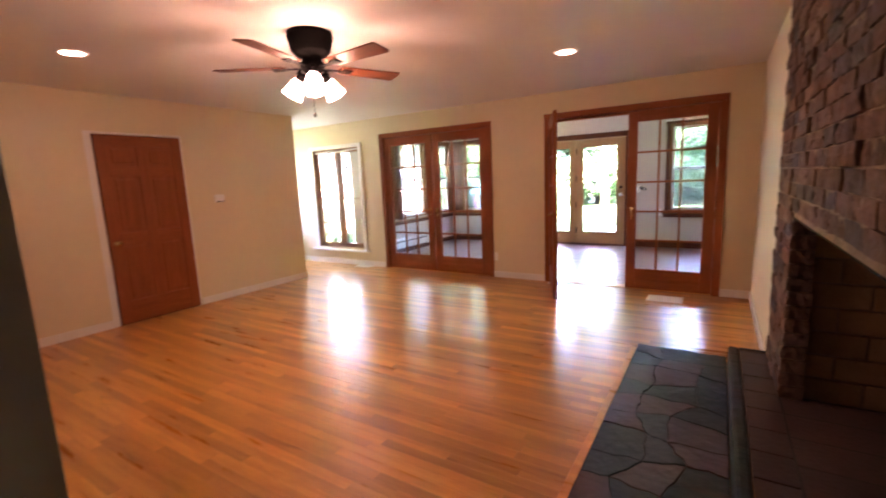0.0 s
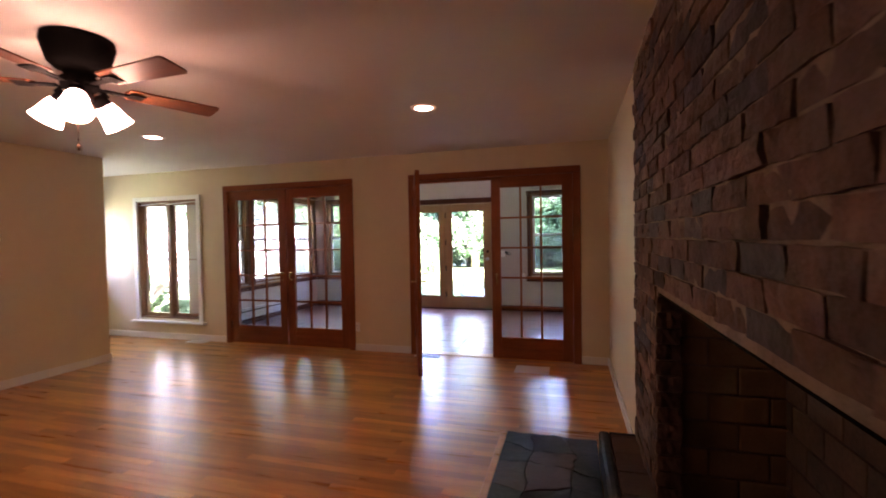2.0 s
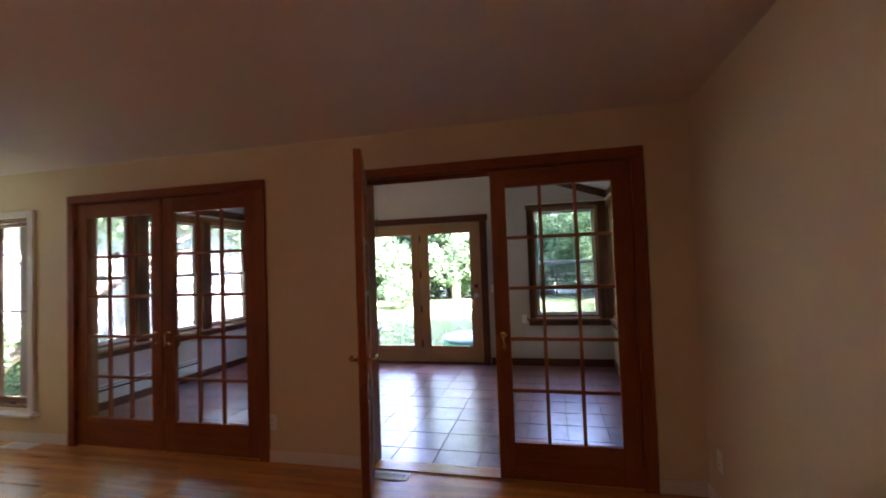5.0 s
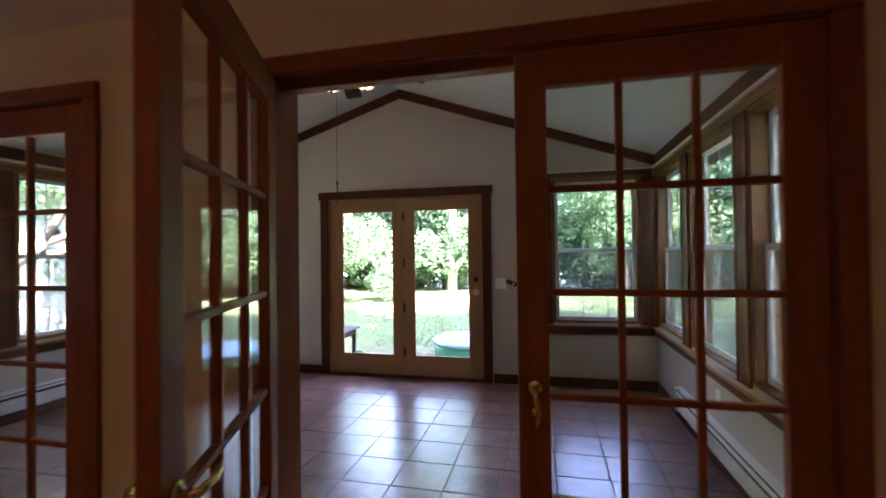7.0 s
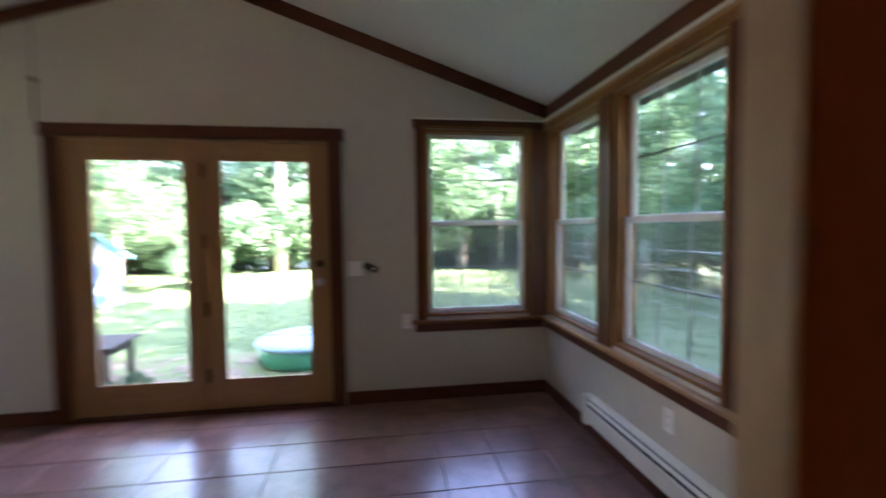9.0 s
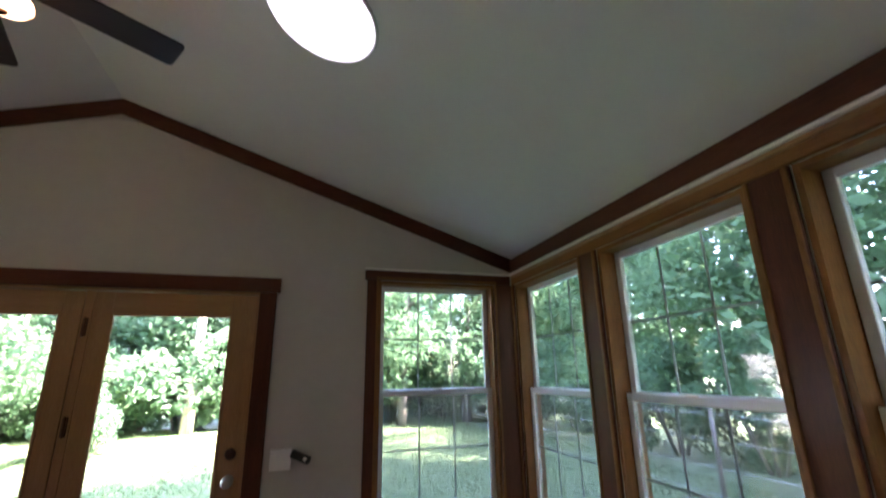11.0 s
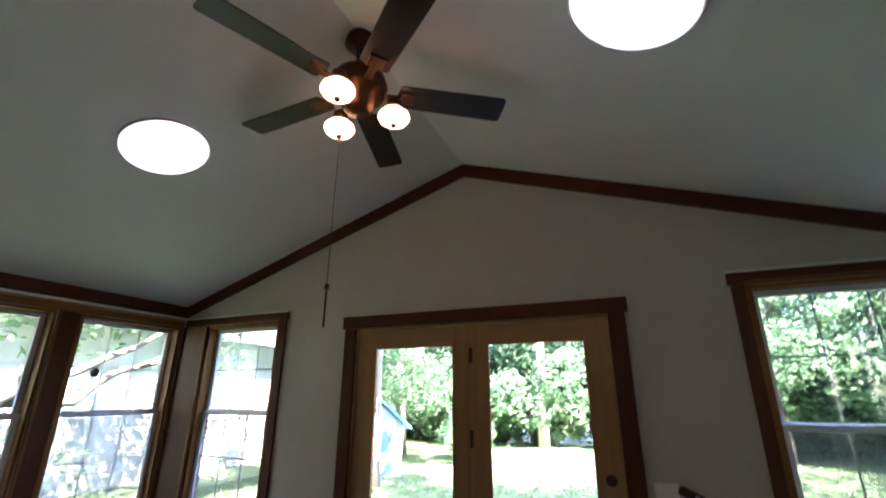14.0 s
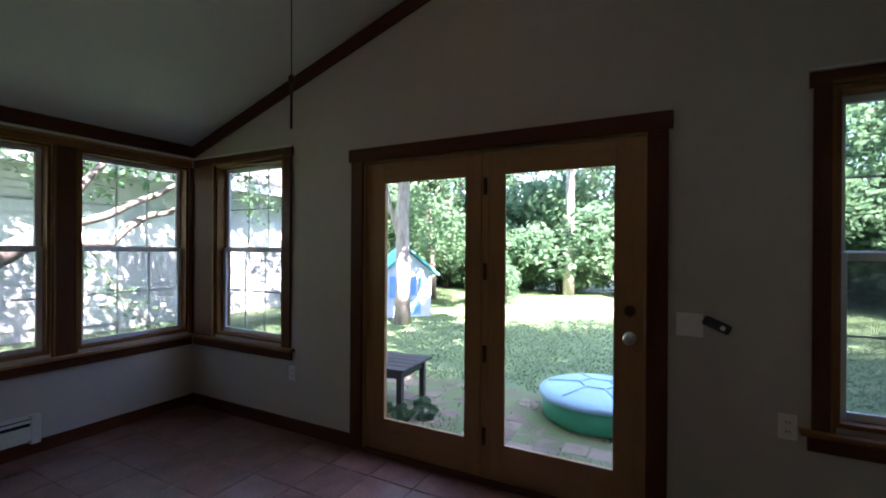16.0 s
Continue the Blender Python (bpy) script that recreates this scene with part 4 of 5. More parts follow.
th = thing("thermostat", pose(XL, -2.30, 1.27, 0, 0, 90), "small pale grey thermostat on the cream wall", "thermostat")
part("back_plate", one_box(-0.062, 0.062, -0.006, 0, -0.05, 0.045, 0.002), PLASTIC, th)
part("cover", one_box(-0.057, 0.057, -0.028, -0.0062, -0.036, 0.042, 0.005), PLASTIC, th)
part("dial_strip", one_box(-0.05, 0.05, -0.024, -0.0062, -0.047, -0.038, 0.002), BLACK_PLASTIC, th, "dark setting strip")
plate("light_switch", pose(-0.472, SN, 1.056), "white double toggle light switch beside the garden doors", 2)
plate("wall_socket", pose(-0.088, SN, 0.634), "white wall socket beside the window casing", 1, "socket")
plate("wall_socket", pose(-1.79, 0, 0.29), "white wall socket beside the glazed doors", 1, "socket")
plate("wall_socket", pose(XR, -0.20, 0.29, 0, 0, -90), "white wall socket on the cream wall", 1, "socket")
plate("wall_socket", pose(SE, 1.68, 0.43, 0, 0, -90), "white wall socket under the window stool", 1, "socket")
plate("wall_socket", pose(-3.15, SN, 0.45), "white wall socket under the window", 1, "socket")

rc = thing("fan_remote", pose(-0.36, SN - 0.016, 1.065, 0, 24, 0), "black oval remote control in its wall cradle", "remote control")
bm = one_box(-0.06, 0.06, -0.016, 0.012, -0.024, 0.024, 0.011)
part("body", bm, BLACK_PLASTIC, rc)
bm = one_box(-0.02, 0.02, 0.010, 0.016, -0.015, 0.015, 0.002)
part("cradle", bm, PLASTIC, rc)
part("button", one_box(0.015, 0.035, -0.018, -0.015, -0.01, 0.01, 0.003), PLASTIC, rc)


def heater(m, length):
    """A long electric baseboard heater; along x, its back at y = 0."""
    h = thing("baseboard_heater", m, "long white enamel baseboard heater with a dark slot", "heater", "baseboard heaters")
    part("back", one_box(0, length, -0.012, 0, 0.09, 0.275, 0.002), HEATER, h)
    part("front_panel", one_box(0.002, length - 0.002, -0.064, -0.054, 0.115, 0.212, 0.004), HEATER, h)
    bm = bmesh.new()
    a = [bm.verts.new(c) for c in ((0.001, -0.012, 0.275), (0.001, -0.03, 0.27), (0.001, -0.066, 0.238), (0.001, -0.06, 0.234), (0.001, -0.012, 0.262))]
    b = [bm.verts.new((length - 0.001, v.co.y, v.co.z)) for v in a]
    for k in range(5):
        bm.faces.new((a[k], a[(k + 1) % 5], b[(k + 1) % 5], b[k]))
    bm.faces.new(a[::-1])
    bm.faces.new(b)
    part("hood", bm, HEATER, h)
    # solid block whose black colour gives the shade inside the heater
    part("slot", one_box(0.004, length - 0.004, -0.05, -0.012, 0.12, 0.258), SLOT, h, "near-black fill for the shade in the slot")
    for x in (0.0, length - 0.05):
        part("end_cap", one_box(x - 0.002, x + 0.052, -0.067, -0.001, 0.088, 0.278, 0.006), HEATER, h)
    return h


heater(pose(SE, 2.45, 0, 0, 0, -90), 1.9)
heater(pose(SW, 0.5, 0, 0, 0, 90), 1.62)


def floor_vent(m, w, d, label):
    v = thing("floor_vent", m, label, "vent", "floor registers")
    bm = bmesh.new()
    box(bm, -w / 2, w / 2, -d / 2, -d / 2 + 0.022, 0.001, 0.008, 0.002)
    box(bm, -w / 2, w / 2, d / 2 - 0.022, d / 2, 0.001, 0.008, 0.002)
    box(bm, -w / 2, -w / 2 + 0.025, -d / 2 + 0.022, d / 2 - 0.022, 0.001, 0.008, 0.002)
    box(bm, w / 2 - 0.025, w / 2, -d / 2 + 0.022, d / 2 - 0.022, 0.001, 0.008, 0.002)
    part("frame", bm, PLASTIC, v)
    n = int((d - 0.044) / 0.014)
    for k in range(n):
        y = -d / 2 + 0.022 + (k + 0.5) * (d - 0.044) / n
        part("slat", one_box(-w / 2 + 0.026, w / 2 - 0.026, y - 0.0035, y + 0.0035, 0.002, 0.007), PLASTIC, v)
    part("backing", one_box(-w / 2 + 0.02, w / 2 - 0.02, -d / 2 + 0.02, d / 2 - 0.02, 0.0006, 0.0018), SLOT, v)
    return v


floor_vent(pose(0.363, -0.34, 0), 0.345, 0.24, "white metal floor register beside the glazed door")
floor_vent(pose(-4.18, -0.09, 0), 0.30, 0.12, "white metal floor register under the bay window")
floor_vent(pose(-0.86, -0.075, 0), 0.30, 0.10, "white metal floor register at the open door")

# ---- outdoors ----
GZ = -0.17
bm = bmesh.new()
S = 900
box(bm, -S, S, -S, S, GZ - 0.5, GZ)
structure("ground", bm, GRASS_SOIL, "mown green lawn reaching to the trees", "ground")
structure("foundation", wall_bm("x", XBAY - 0.15, SE + 0.14, T + 0.001, SN + 0.15, -0.3, -0.055), GROUT, "grey concrete foundation", "foundation")
rng = np.random.default_rng(7)


def leaf_cloud(name, centres, sizes, count, leaf, material, seed=1):
    """Many small folded leaves scattered through round clumps."""
    r = np.random.default_rng(seed)
    centres, sizes = np.array(centres, float), np.array(sizes, float)
    which = r.choice(len(centres), count, p=sizes ** 2 / (sizes ** 2).sum())
    d = r.normal(size=(count, 3))
    d /= np.linalg.norm(d, axis=1)[:, None]
    p = centres[which] + d * (sizes[which] * r.uniform(0.35, 1.08, count) ** 0.6)[:, None]
    u = r.normal(size=(count, 3))
    u[:, 2] *= 0.6
    u /= np.linalg.norm(u, axis=1)[:, None]
    w = np.cross(u, r.normal(size=(count, 3)))
    w /= np.linalg.norm(w, axis=1)[:, None]
    s = (leaf * r.uniform(0.6, 1.3, count))[:, None]
    v = np.stack([p - u * s, p + w * s * 0.45, p + u * s, p - w * s * 0.45], 1).reshape(-1, 3)
    f = np.arange(count * 4).reshape(-1, 4)
    me = bpy.data.meshes.new(name)
    me.from_pydata(v.tolist(), [], f.tolist())
    me.materials.append(material)
    return me


def clumps(rx, rz, n, seed, low=0.0):
    r = np.random.default_rng(seed)
    c, s = [], []
    for _ in range(n):
        a, q, h = r.uniform(0, 6.283), r.uniform(0, 1) ** 0.5, r.uniform(-1, 1)
        k = math.sqrt(max(0.05, 1 - h * h))
        c.append((rx * q * k * math.cos(a), rx * q * k * math.sin(a), low + rz * (h + 1)))
        s.append(r.uniform(0.22, 0.42) * min(rx, rz * 1.3))
    return c, s


CROWNS = [leaf_cloud("crown", *clumps(2.4, 2.7, 34, 11 + k, 1.4), 12000, 0.095, (LEAF, LEAF2, LEAF)[k], seed=21 + k) for k in range(3)]
TALL = leaf_cloud("crown", *clumps(2.4, 2.7, 46, 31, 0.9), 22000, 0.052, LEAF, seed=33)
BUSHES = [leaf_cloud("foliage", *clumps(1.3, 0.85, 20, 51 + k), 6500, 0.062, (LEAF, LEAF2)[k], seed=61 + k) for k in range(2)]


def limb_bm(h, r, lean=(0, 0), forks=5, seed=3):
    g = np.random.default_rng(seed)
    bm = bmesh.new()
    pts = [(lean[0] * max(z / h, 0) ** 1.3, lean[1] * max(z / h, 0) ** 1.3, z) for z in np.linspace(-0.1, h, 7)]
    tube(bm, pts, [r * (1.25 - 0.95 * k / 6) for k in range(7)], 10)
    for k in range(forks):
        b = Vector(pts[3 + k % 4])
        a = g.uniform(0, 6.283)
        ln = g.uniform(0.25, 0.45) * h
        q = [b, b + Vector((math.cos(a) * ln * 0.4, math.sin(a) * ln * 0.4, ln * 0.35)), b + Vector((math.cos(a) * ln * 0.8, math.sin(a) * ln * 0.8, ln * 0.9))]
        tube(bm, q, [r * 0.42, r * 0.28, r * 0.08], 7)
    return bm


def mesh_of(bm, material, name):
    me = bpy.data.meshes.new(name)
    bm.to_mesh(me)
    bm.free()
    me.materials.append(material)
    return me


TRUNK = mesh_of(limb_bm(5.0, 0.15, (0.25, 0.1)), BARK, "trunk")


def tree(x, y, s, k, turn, label="leafy green broadleaf tree at the edge of the lawn", crown=None):
    t = thing("tree", pose(x, y, GZ, 0, 0, turn) @ Matrix.Diagonal((s, s, s, 1)), label, "tree", "trees round the lawn")
    for nm, me in (("trunk", TRUNK), ("crown", crown or CROWNS[k % 3])):
        o = new(nm, me)
        o.parent = t
    return t


def bush(x, y, s, k, turn, label="dense green shrub at the edge of the lawn"):
    t = thing("shrub", pose(x, y, GZ, 0, 0, turn) @ Matrix.Diagonal((s, s, s, 1)), label, "shrub", "shrubs round the lawn")
    o = new("foliage", BUSHES[k % 2])
    o.parent = t
    o2 = new("stems", STEMS)
    o2.parent = t
    return t


bm = bmesh.new()
for k in range(6):
    a = k * 1.05
    tube(bm, ((0.08 * math.cos(a), 0.08 * math.sin(a), -0.05), (0.3 * math.cos(a), 0.3 * math.sin(a), 0.6), (0.6 * math.cos(a), 0.6 * math.sin(a), 1.2)), (0.025, 0.02, 0.008), 6)
STEMS = mesh_of(bm, BARK, "stems")

k = 0
for x in np.arange(-19, 16, 2.6):                       # behind the lawn
    tree(x + rng.uniform(-0.8, 0.8), 19.5 + rng.uniform(-0.8, 1.5), rng.uniform(0.85, 1.15), k, rng.uniform(0, 360))
    bush(x + rng.uniform(-1, 1), 17.4 + rng.uniform(-0.4, 0.6), rng.uniform(1.0, 1.5), k, rng.uniform(0, 360))
    k += 1
for x in np.arange(-11.5, 6, 1.5):                       # hedge that closes the lawn
    bush(x + rng.uniform(-0.4, 0.4), 18.1 + rng.uniform(-0.3, 0.5), rng.uniform(1.5, 2.2), k, rng.uniform(0, 360))
    k += 1
for x, y, q in ((2.8, 15.8, 0.95), (5.2, 16.0, 1.05)):
    tree(x, y, q, k, 53 * k, "leafy green broadleaf tree beside the lawn")
    k += 1
for y in np.arange(-10.2, 2.9, 2.6):                       # tall wood beside the sunroom, added mostly out of view to block sun
    tree(9.2 + rng.uniform(-0.7, 0.9), y + rng.uniform(-0.5, 0.5), rng.uniform(2.15, 2.5), k, rng.uniform(0, 360), "tall leafy tree added beside the fence to block sun", TALL)
    k += 1
# unseen row behind it, added to block more sun
for y in np.arange(-12, -5, 3.3):
    tree(12.4 + rng.uniform(-0.7, 0.9), y, rng.uniform(2.0, 2.5), k, rng.uniform(0, 360), "tall leafy tree added beside the fence to block sun", TALL)
    k += 1
# still taller unseen trees, added to keep sun off the sunroom floor
for y in (-7.5, -4.6, -2.0):
    tree(11.6, y, 2.85, k, 47 * k, "tall leafy tree added beside the fence to block sun", TALL)
    k += 1
for y in np.arange(5.4, 18, 2.3):
    tree(9.4 + rng.uniform(-0.7, 0.9), y, rng.uniform(0.9, 1.15), k, rng.uniform(0, 360))
    k += 1
for y in np.arange(-3, 17, 2.0):
    bush(6.9 + rng.uniform(-0.5, 0.5), y + 1.2, rng.uniform(0.9, 1.4), k, rng.uniform(0, 360), "dense green shrub behind the wire fence")
    k += 1
for x, y, s in ((-9.2, 12.2, 0.95), (-7.4, 13.0, 0.9), (-12.5, 13.5, 1.2), (-15, 0.9, 1.3), (-15.5, -0.8, 1.2), (-17, 6.5, 1.6), (-14.5, -5, 1.2), (-12.4, 0.4, 0.9), (-13.2, -2.2, 1.1)):
    tree(x, y, s, k, rng.uniform(0, 360))
    k += 1
for x, y, s in ((-7.4, 11.2, 0.8), (-8.2, 10.2, 0.7), (-4.9, 12.6, 0.75), (-9.6, 1.4, 0.8), (-10.8, 0.2, 0.9), (-7.2, 1.4, 0.55), (-8.9, 2.6, 0.42), (-5.6, 0.9, 0.3), (-13.0, 1.3, 1.0), (-12.6, -0.9, 1.1), (-12.0, -2.6, 1.0)):
    bush(x, y, s, k, rng.uniform(0, 360))
    k += 1

# pole-like trunk on the lawn's edge
t = thing("tree", pose(-3.78, 16.3, GZ), "tall straight pale trunk at the lawn's edge", "tree")
part("trunk", tube(bmesh.new(), [(0.02 * k, 0, z) for k, z in enumerate((-0.1, 1.5, 3.5, 5.5, 7.5))], (0.2, 0.155, 0.14, 0.13, 0.1), 12), PALE_BARK, t)
o = new("crown", CROWNS[1])
o.parent = t
o.matrix_basis = pose(0, 0, 4.6)

# birch-like tree by the playhouse, whose crown hangs over the lawn
t = thing("tree", pose(-5.62, 8.55, GZ), "pale mottled tree trunk beside the playhouse", "tree")
bm = tube(bmesh.new(), ((0, 0, -0.1), (0.02, 0, 1.0), (-0.05, 0.05, 2.2), (0.0, 0.1, 3.6), (0.15, 0.1, 5.2)), (0.19, 0.15, 0.14, 0.12, 0.08), 12)
tube(bm, ((-0.03, 0.03, 1.6), (-0.4, 0.1, 2.5), (-0.7, 0.2, 3.6)), (0.07, 0.05, 0.03), 8)
tube(bm, ((0.0, 0.1, 3.3), (1.0, -0.5, 4.3), (2.2, -1.0, 5.0)), (0.08, 0.06, 0.03), 8)
part("trunk", bm, PALE_BARK, t)
# unseen crown, made wide and set off the trunk to shade the lawn
cr = leaf_cloud("crown", *clumps(3.4, 1.2, 34, 93, 4.4), 5200, 0.16, LEAF, seed=94)
o = new("crown", cr)
o.parent = t
o.matrix_basis = pose(1.3, -0.9, 0)

# unseen tall tree added beside the house, its high crown shades the near lawn
t = thing("tree", pose(6.6, -2.2, GZ), "unseen tall broad tree added to shade the lawn", "tree")
part("trunk", limb_bm(11.0, 0.34, (-1.2, 3.2), 8, 17), BARK, t)
o = new("crown", leaf_cloud("crown", *clumps(4.3, 2.3, 60, 301, 8.6), 6500, 0.155, LEAF2, seed=303))
o.parent = t
o.matrix_basis = pose(-1.6, 4.2, 0)

# spreading tree beside the bay
t = thing("tree", pose(-6.5, 1.6, GZ), "spreading tree with bare grey limbs near the windows", "tree")
bm = tube(bmesh.new(), ((-0.75, -0.55, -0.1), (-0.55, -0.1, 0.5), (-0.2, 0.5, 1.15), (0.1, 0.95, 1.5), (0.1, 1.3, 1.75)), (0.19, 0.16, 0.13, 0.11, 0.09), 10)
tube(bm, ((0.1, 1.3, 1.75), (0.1, 1.6, 1.86), (0.1, 1.85, 1.95), (0.1, 2.12, 2.12), (0.1, 2.42, 2.26), (0.12, 2.75, 2.5), (0.15, 3.1, 2.62)),
     (0.055, 0.05, 0.047, 0.042, 0.036, 0.025, 0.012), 9)
tube(bm, ((0.05, 1.15, 1.62), (0.08, 1.9, 1.62), (0.1, 2.09, 1.84), (0.1, 2.3, 1.98), (0.1, 2.49, 2.02), (0.1, 2.75, 2.1), (0.12, 3.05, 2.06)),
     (0.055, 0.05, 0.05, 0.043, 0.035, 0.025, 0.01), 9)
tube(bm, ((0.1, 2.49, 2.02), (0.2, 2.7, 2.16), (0.25, 2.9, 2.2)), (0.025, 0.018, 0.008), 6)
tube(bm, ((0.1, 1.3, 1.75), (0.1, 1.62, 2.3), (0.1, 1.85, 2.62), (0.0, 2.3, 3.3)), (0.055, 0.045, 0.04, 0.02), 8)
tube(bm, ((-0.2, 0.5, 1.15), (-0.8, 0.6, 1.7), (-1.5, 0.5, 2.1), (-2.1, 0.4, 2.9)), (0.1, 0.085, 0.07, 0.03), 8)
tube(bm, ((-0.55, 0.55, 1.5), (-0.5, 0.5, 2.2), (-0.9, 0.5, 3.2)), (0.06, 0.05, 0.02), 8)
part("trunk", bm, BARK, t)
# crown widened towards the garage to shade its wall
cr = leaf_cloud("crown", *clumps(3.7, 1.7, 60, 193, 2.6), 11000, 0.085, LEAF, seed=195)
o = new("crown", cr)
o.parent = t
o.matrix_basis = pose(-1.3, 3.2, 0.35)
# second crown, added to shade the garage and the ground by the bay
o = new("crown", leaf_cloud("crown", *clumps(2.7, 1.4, 34, 205, 3.5), 3500, 0.085, LEAF2, seed=207))
o.parent = t
o.matrix_basis = pose(-0.4, -0.3, 0)
sprays = [(0.1, 1.75, 1.2), (0.15, 1.95, 0.9), (0.1, 2.15, 1.0), (0.1, 2.3, 0.7), (0.15, 2.45, 0.5), (0.1, 1.6, 1.45), (0.4, 3.3, 2.35), (0.5, 3.7, 2.2)]
cr = leaf_cloud("twigs", sprays, [0.2, 0.2, 0.18, 0.18, 0.16, 0.2, 0.3, 0.3], 420, 0.04, LEAF, seed=197)
o = new("crown", cr)
o.parent = t
bm = tube(bmesh.new(), ((0.08, 1.7, 1.55), (0.12, 1.95, 1.05), (0.12, 2.2, 0.75), (0.14, 2.45, 0.45)), (0.012, 0.009, 0.007, 0.004), 6)
part("twig", bm, BARK, t)

# garage with lap siding
GX = -10.0
ga = thing("garage", pose(0, 0, GZ), "white garage with lap siding and a grey roof", "building")
part("wall", wall_bm("y", 3.0, 11.5, GX - 6, GX, 0, 2.95), SIDING, ga)
for z in np.arange(0.2, 2.9, 0.13):
    bm = bmesh.new()
    a = [bm.verts.new(c) for c in ((GX, 3.0, z), (GX + 0.022, 3.0, z), (GX + 0.004, 3.0, z + 0.128), (GX, 3.0, z + 0.128))]
    b = [bm.verts.new((v.co.x, 11.5, v.co.z)) for v in a]
    for i in range(4):
        bm.faces.new((a[(i + 1) % 4], a[i], b[i], b[(i + 1) % 4]))
    bm.faces.new(a)
    bm.faces.new(b[::-1])
    part("siding_board", bm, SIDING, ga)
part("corner_board", one_box(GX, GX + 0.035, 3.0, 3.11, 0, 2.95, 0.004), SIDING, ga)
part("side_door", one_box(GX + 0.005, GX + 0.05, 4.45, 5.35, 0.15, 2.2, 0.01), VINYL, ga, "plain white side door")
lamp = lathe(bmesh.new(), ((0, 0), (0.05, 0.0), (0.07, 0.1), (0.03, 0.16), (0, 0.18)), 12, (GX + 0.12, 5.55, 2.0))
box(lamp, GX + 0.02, GX + 0.1, 5.53, 5.57, 2.1, 2.13)
part("wall_lamp", lamp, BLACK_METAL, ga, "black outdoor wall lamp")
part("soffit", one_box(GX - 6.4, GX + 0.55, 2.5, 12.0, 2.95, 3.0), SIDING, ga)
part("fascia", one_box(GX + 0.55, GX + 0.58, 2.5, 12.0, 2.9, 3.1), SIDING, ga)
bm = bmesh.new()
a = [bm.verts.new(c) for c in ((GX + 0.56, 2.5, 3.1), (GX - 3, 2.5, 4.9), (GX - 6.6, 2.5, 3.1), (GX - 3, 2.5, 3.0))]
b = [bm.verts.new((v.co.x, 12.0, v.co.z)) for v in a]
for i in range(4):
    bm.faces.new((a[(i + 1) % 4], a[i], b[i], b[(i + 1) % 4]))
bm.faces.new(a)
bm.faces.new(b[::-1])
part("roof", bm, ROOF, ga)

# playhouse
ph = thing("playhouse", pose(-6.42, 9.75, GZ, 0, 0, -42), "plastic children's playhouse with a turquoise roof", "playhouse")
part("wall", wall_bm("x", -0.6, 0.6, -0.55, -0.5, 0, 1.05, ((-0.45, -0.1, 0.45, 0.9), (0.1, 0.5, 0.0, 0.95))), PALE_PLAY, ph)
part("wall", wall_bm("y", -0.5, 0.5, 0.55, 0.6, 0, 1.05, ((-0.2, 0.2, 0.5, 0.95),)), PALE_PLAY, ph)
part("wall", wall_bm("y", -0.5, 0.5, -0.6, -0.55, 0, 1.05), PALE_PLAY, ph)
part("wall", wall_bm("x", -0.6, 0.6, 0.5, 0.55, 0, 1.05), PALE_PLAY, ph)
part("door", one_box(0.11, 0.49, -0.57, -0.54, 0.03, 0.7, 0.02), BLUE_PLAY, ph, "blue plastic half door")
part("shutter", one_box(-0.58, -0.46, -0.575, -0.55, 0.42, 0.92, 0.015), PINK_PLAY, ph, "pink plastic shutter")
part("shutter", one_box(0.602, 0.62, -0.45, -0.25, 0.45, 0.95, 0.008), BLUE_PLAY, ph, "blue plastic shutter")
part("shutter", one_box(0.602, 0.62, 0.25, 0.45, 0.45, 0.95, 0.008), BLUE_PLAY, ph, "blue plastic shutter")
part("panel", one_box(0.602, 0.615, -0.3, 0.3, 0.05, 0.4, 0.006), BLUE_PLAY, ph)
part("window_shutter", one_box(0.58, 0.597, -0.19, 0.19, 0.5, 0.94, 0.008), BLUE_PLAY, ph, "blue closed shutter in the gable")
part("flower_box", one_box(-0.5, -0.05, -0.64, -0.552, 0.34, 0.46, 0.02), PINK_PLAY, ph, "pink plastic flower box")
for x in (-0.6, 0.55):
    bm = bmesh.new()
    a = [bm.verts.new(c) for c in ((x, -0.55, 1.05), (x, 0.55, 1.05), (x, 0, 1.5))]
    b = [bm.verts.new((x + 0.05, v.co.y, v.co.z)) for v in a]
    bm.faces.new(a[::-1])
    bm.faces.new(b)
    for i in range(3):
        bm.faces.new((a[i], a[(i + 1) % 3], b[(i + 1) % 3], b[i]))
    part("gable", bm, PALE_PLAY, ph)
for s in (-1, 1):
    bm = bmesh.new()
    for i in range(6):
        y0, y1 = i / 6, (i + 1) / 6 + 0.03
        v = []
        for x in (-0.72, 0.72):
            for q, up in ((y0, 0.03), (y1, 0.05), (y1, 0.0), (y0, -0.01)):
                v.append(bm.verts.new((x, s * (0.7 * q), 1.56 - 0.58 * q + up)))
        for q in ((0, 1, 2, 3), (7, 6, 5, 4), (0, 4, 5, 1), (1, 5, 6, 2), (2, 6, 7, 3), (3, 7, 4, 0)):
            bm.faces.new([v[j] for j in q])
    part("roof_panel", bm, TURQUOISE, ph, "ribbed turquoise roof")

# low slatted table on the terrace
tb = thing("garden_table", pose(-3.12, 4.41, GZ, 0, 0, 4) @ Matrix.Diagonal((1.08, 1.08, 1.06, 1)), "low weathered slatted wooden table on the terrace", "table")
for k in range(5):
    part("slat", one_box(-0.36, 0.36, -0.29 + k * 0.114, -0.184 + k * 0.114, 0.425, 0.447, 0.004), GREY_WOOD, tb)
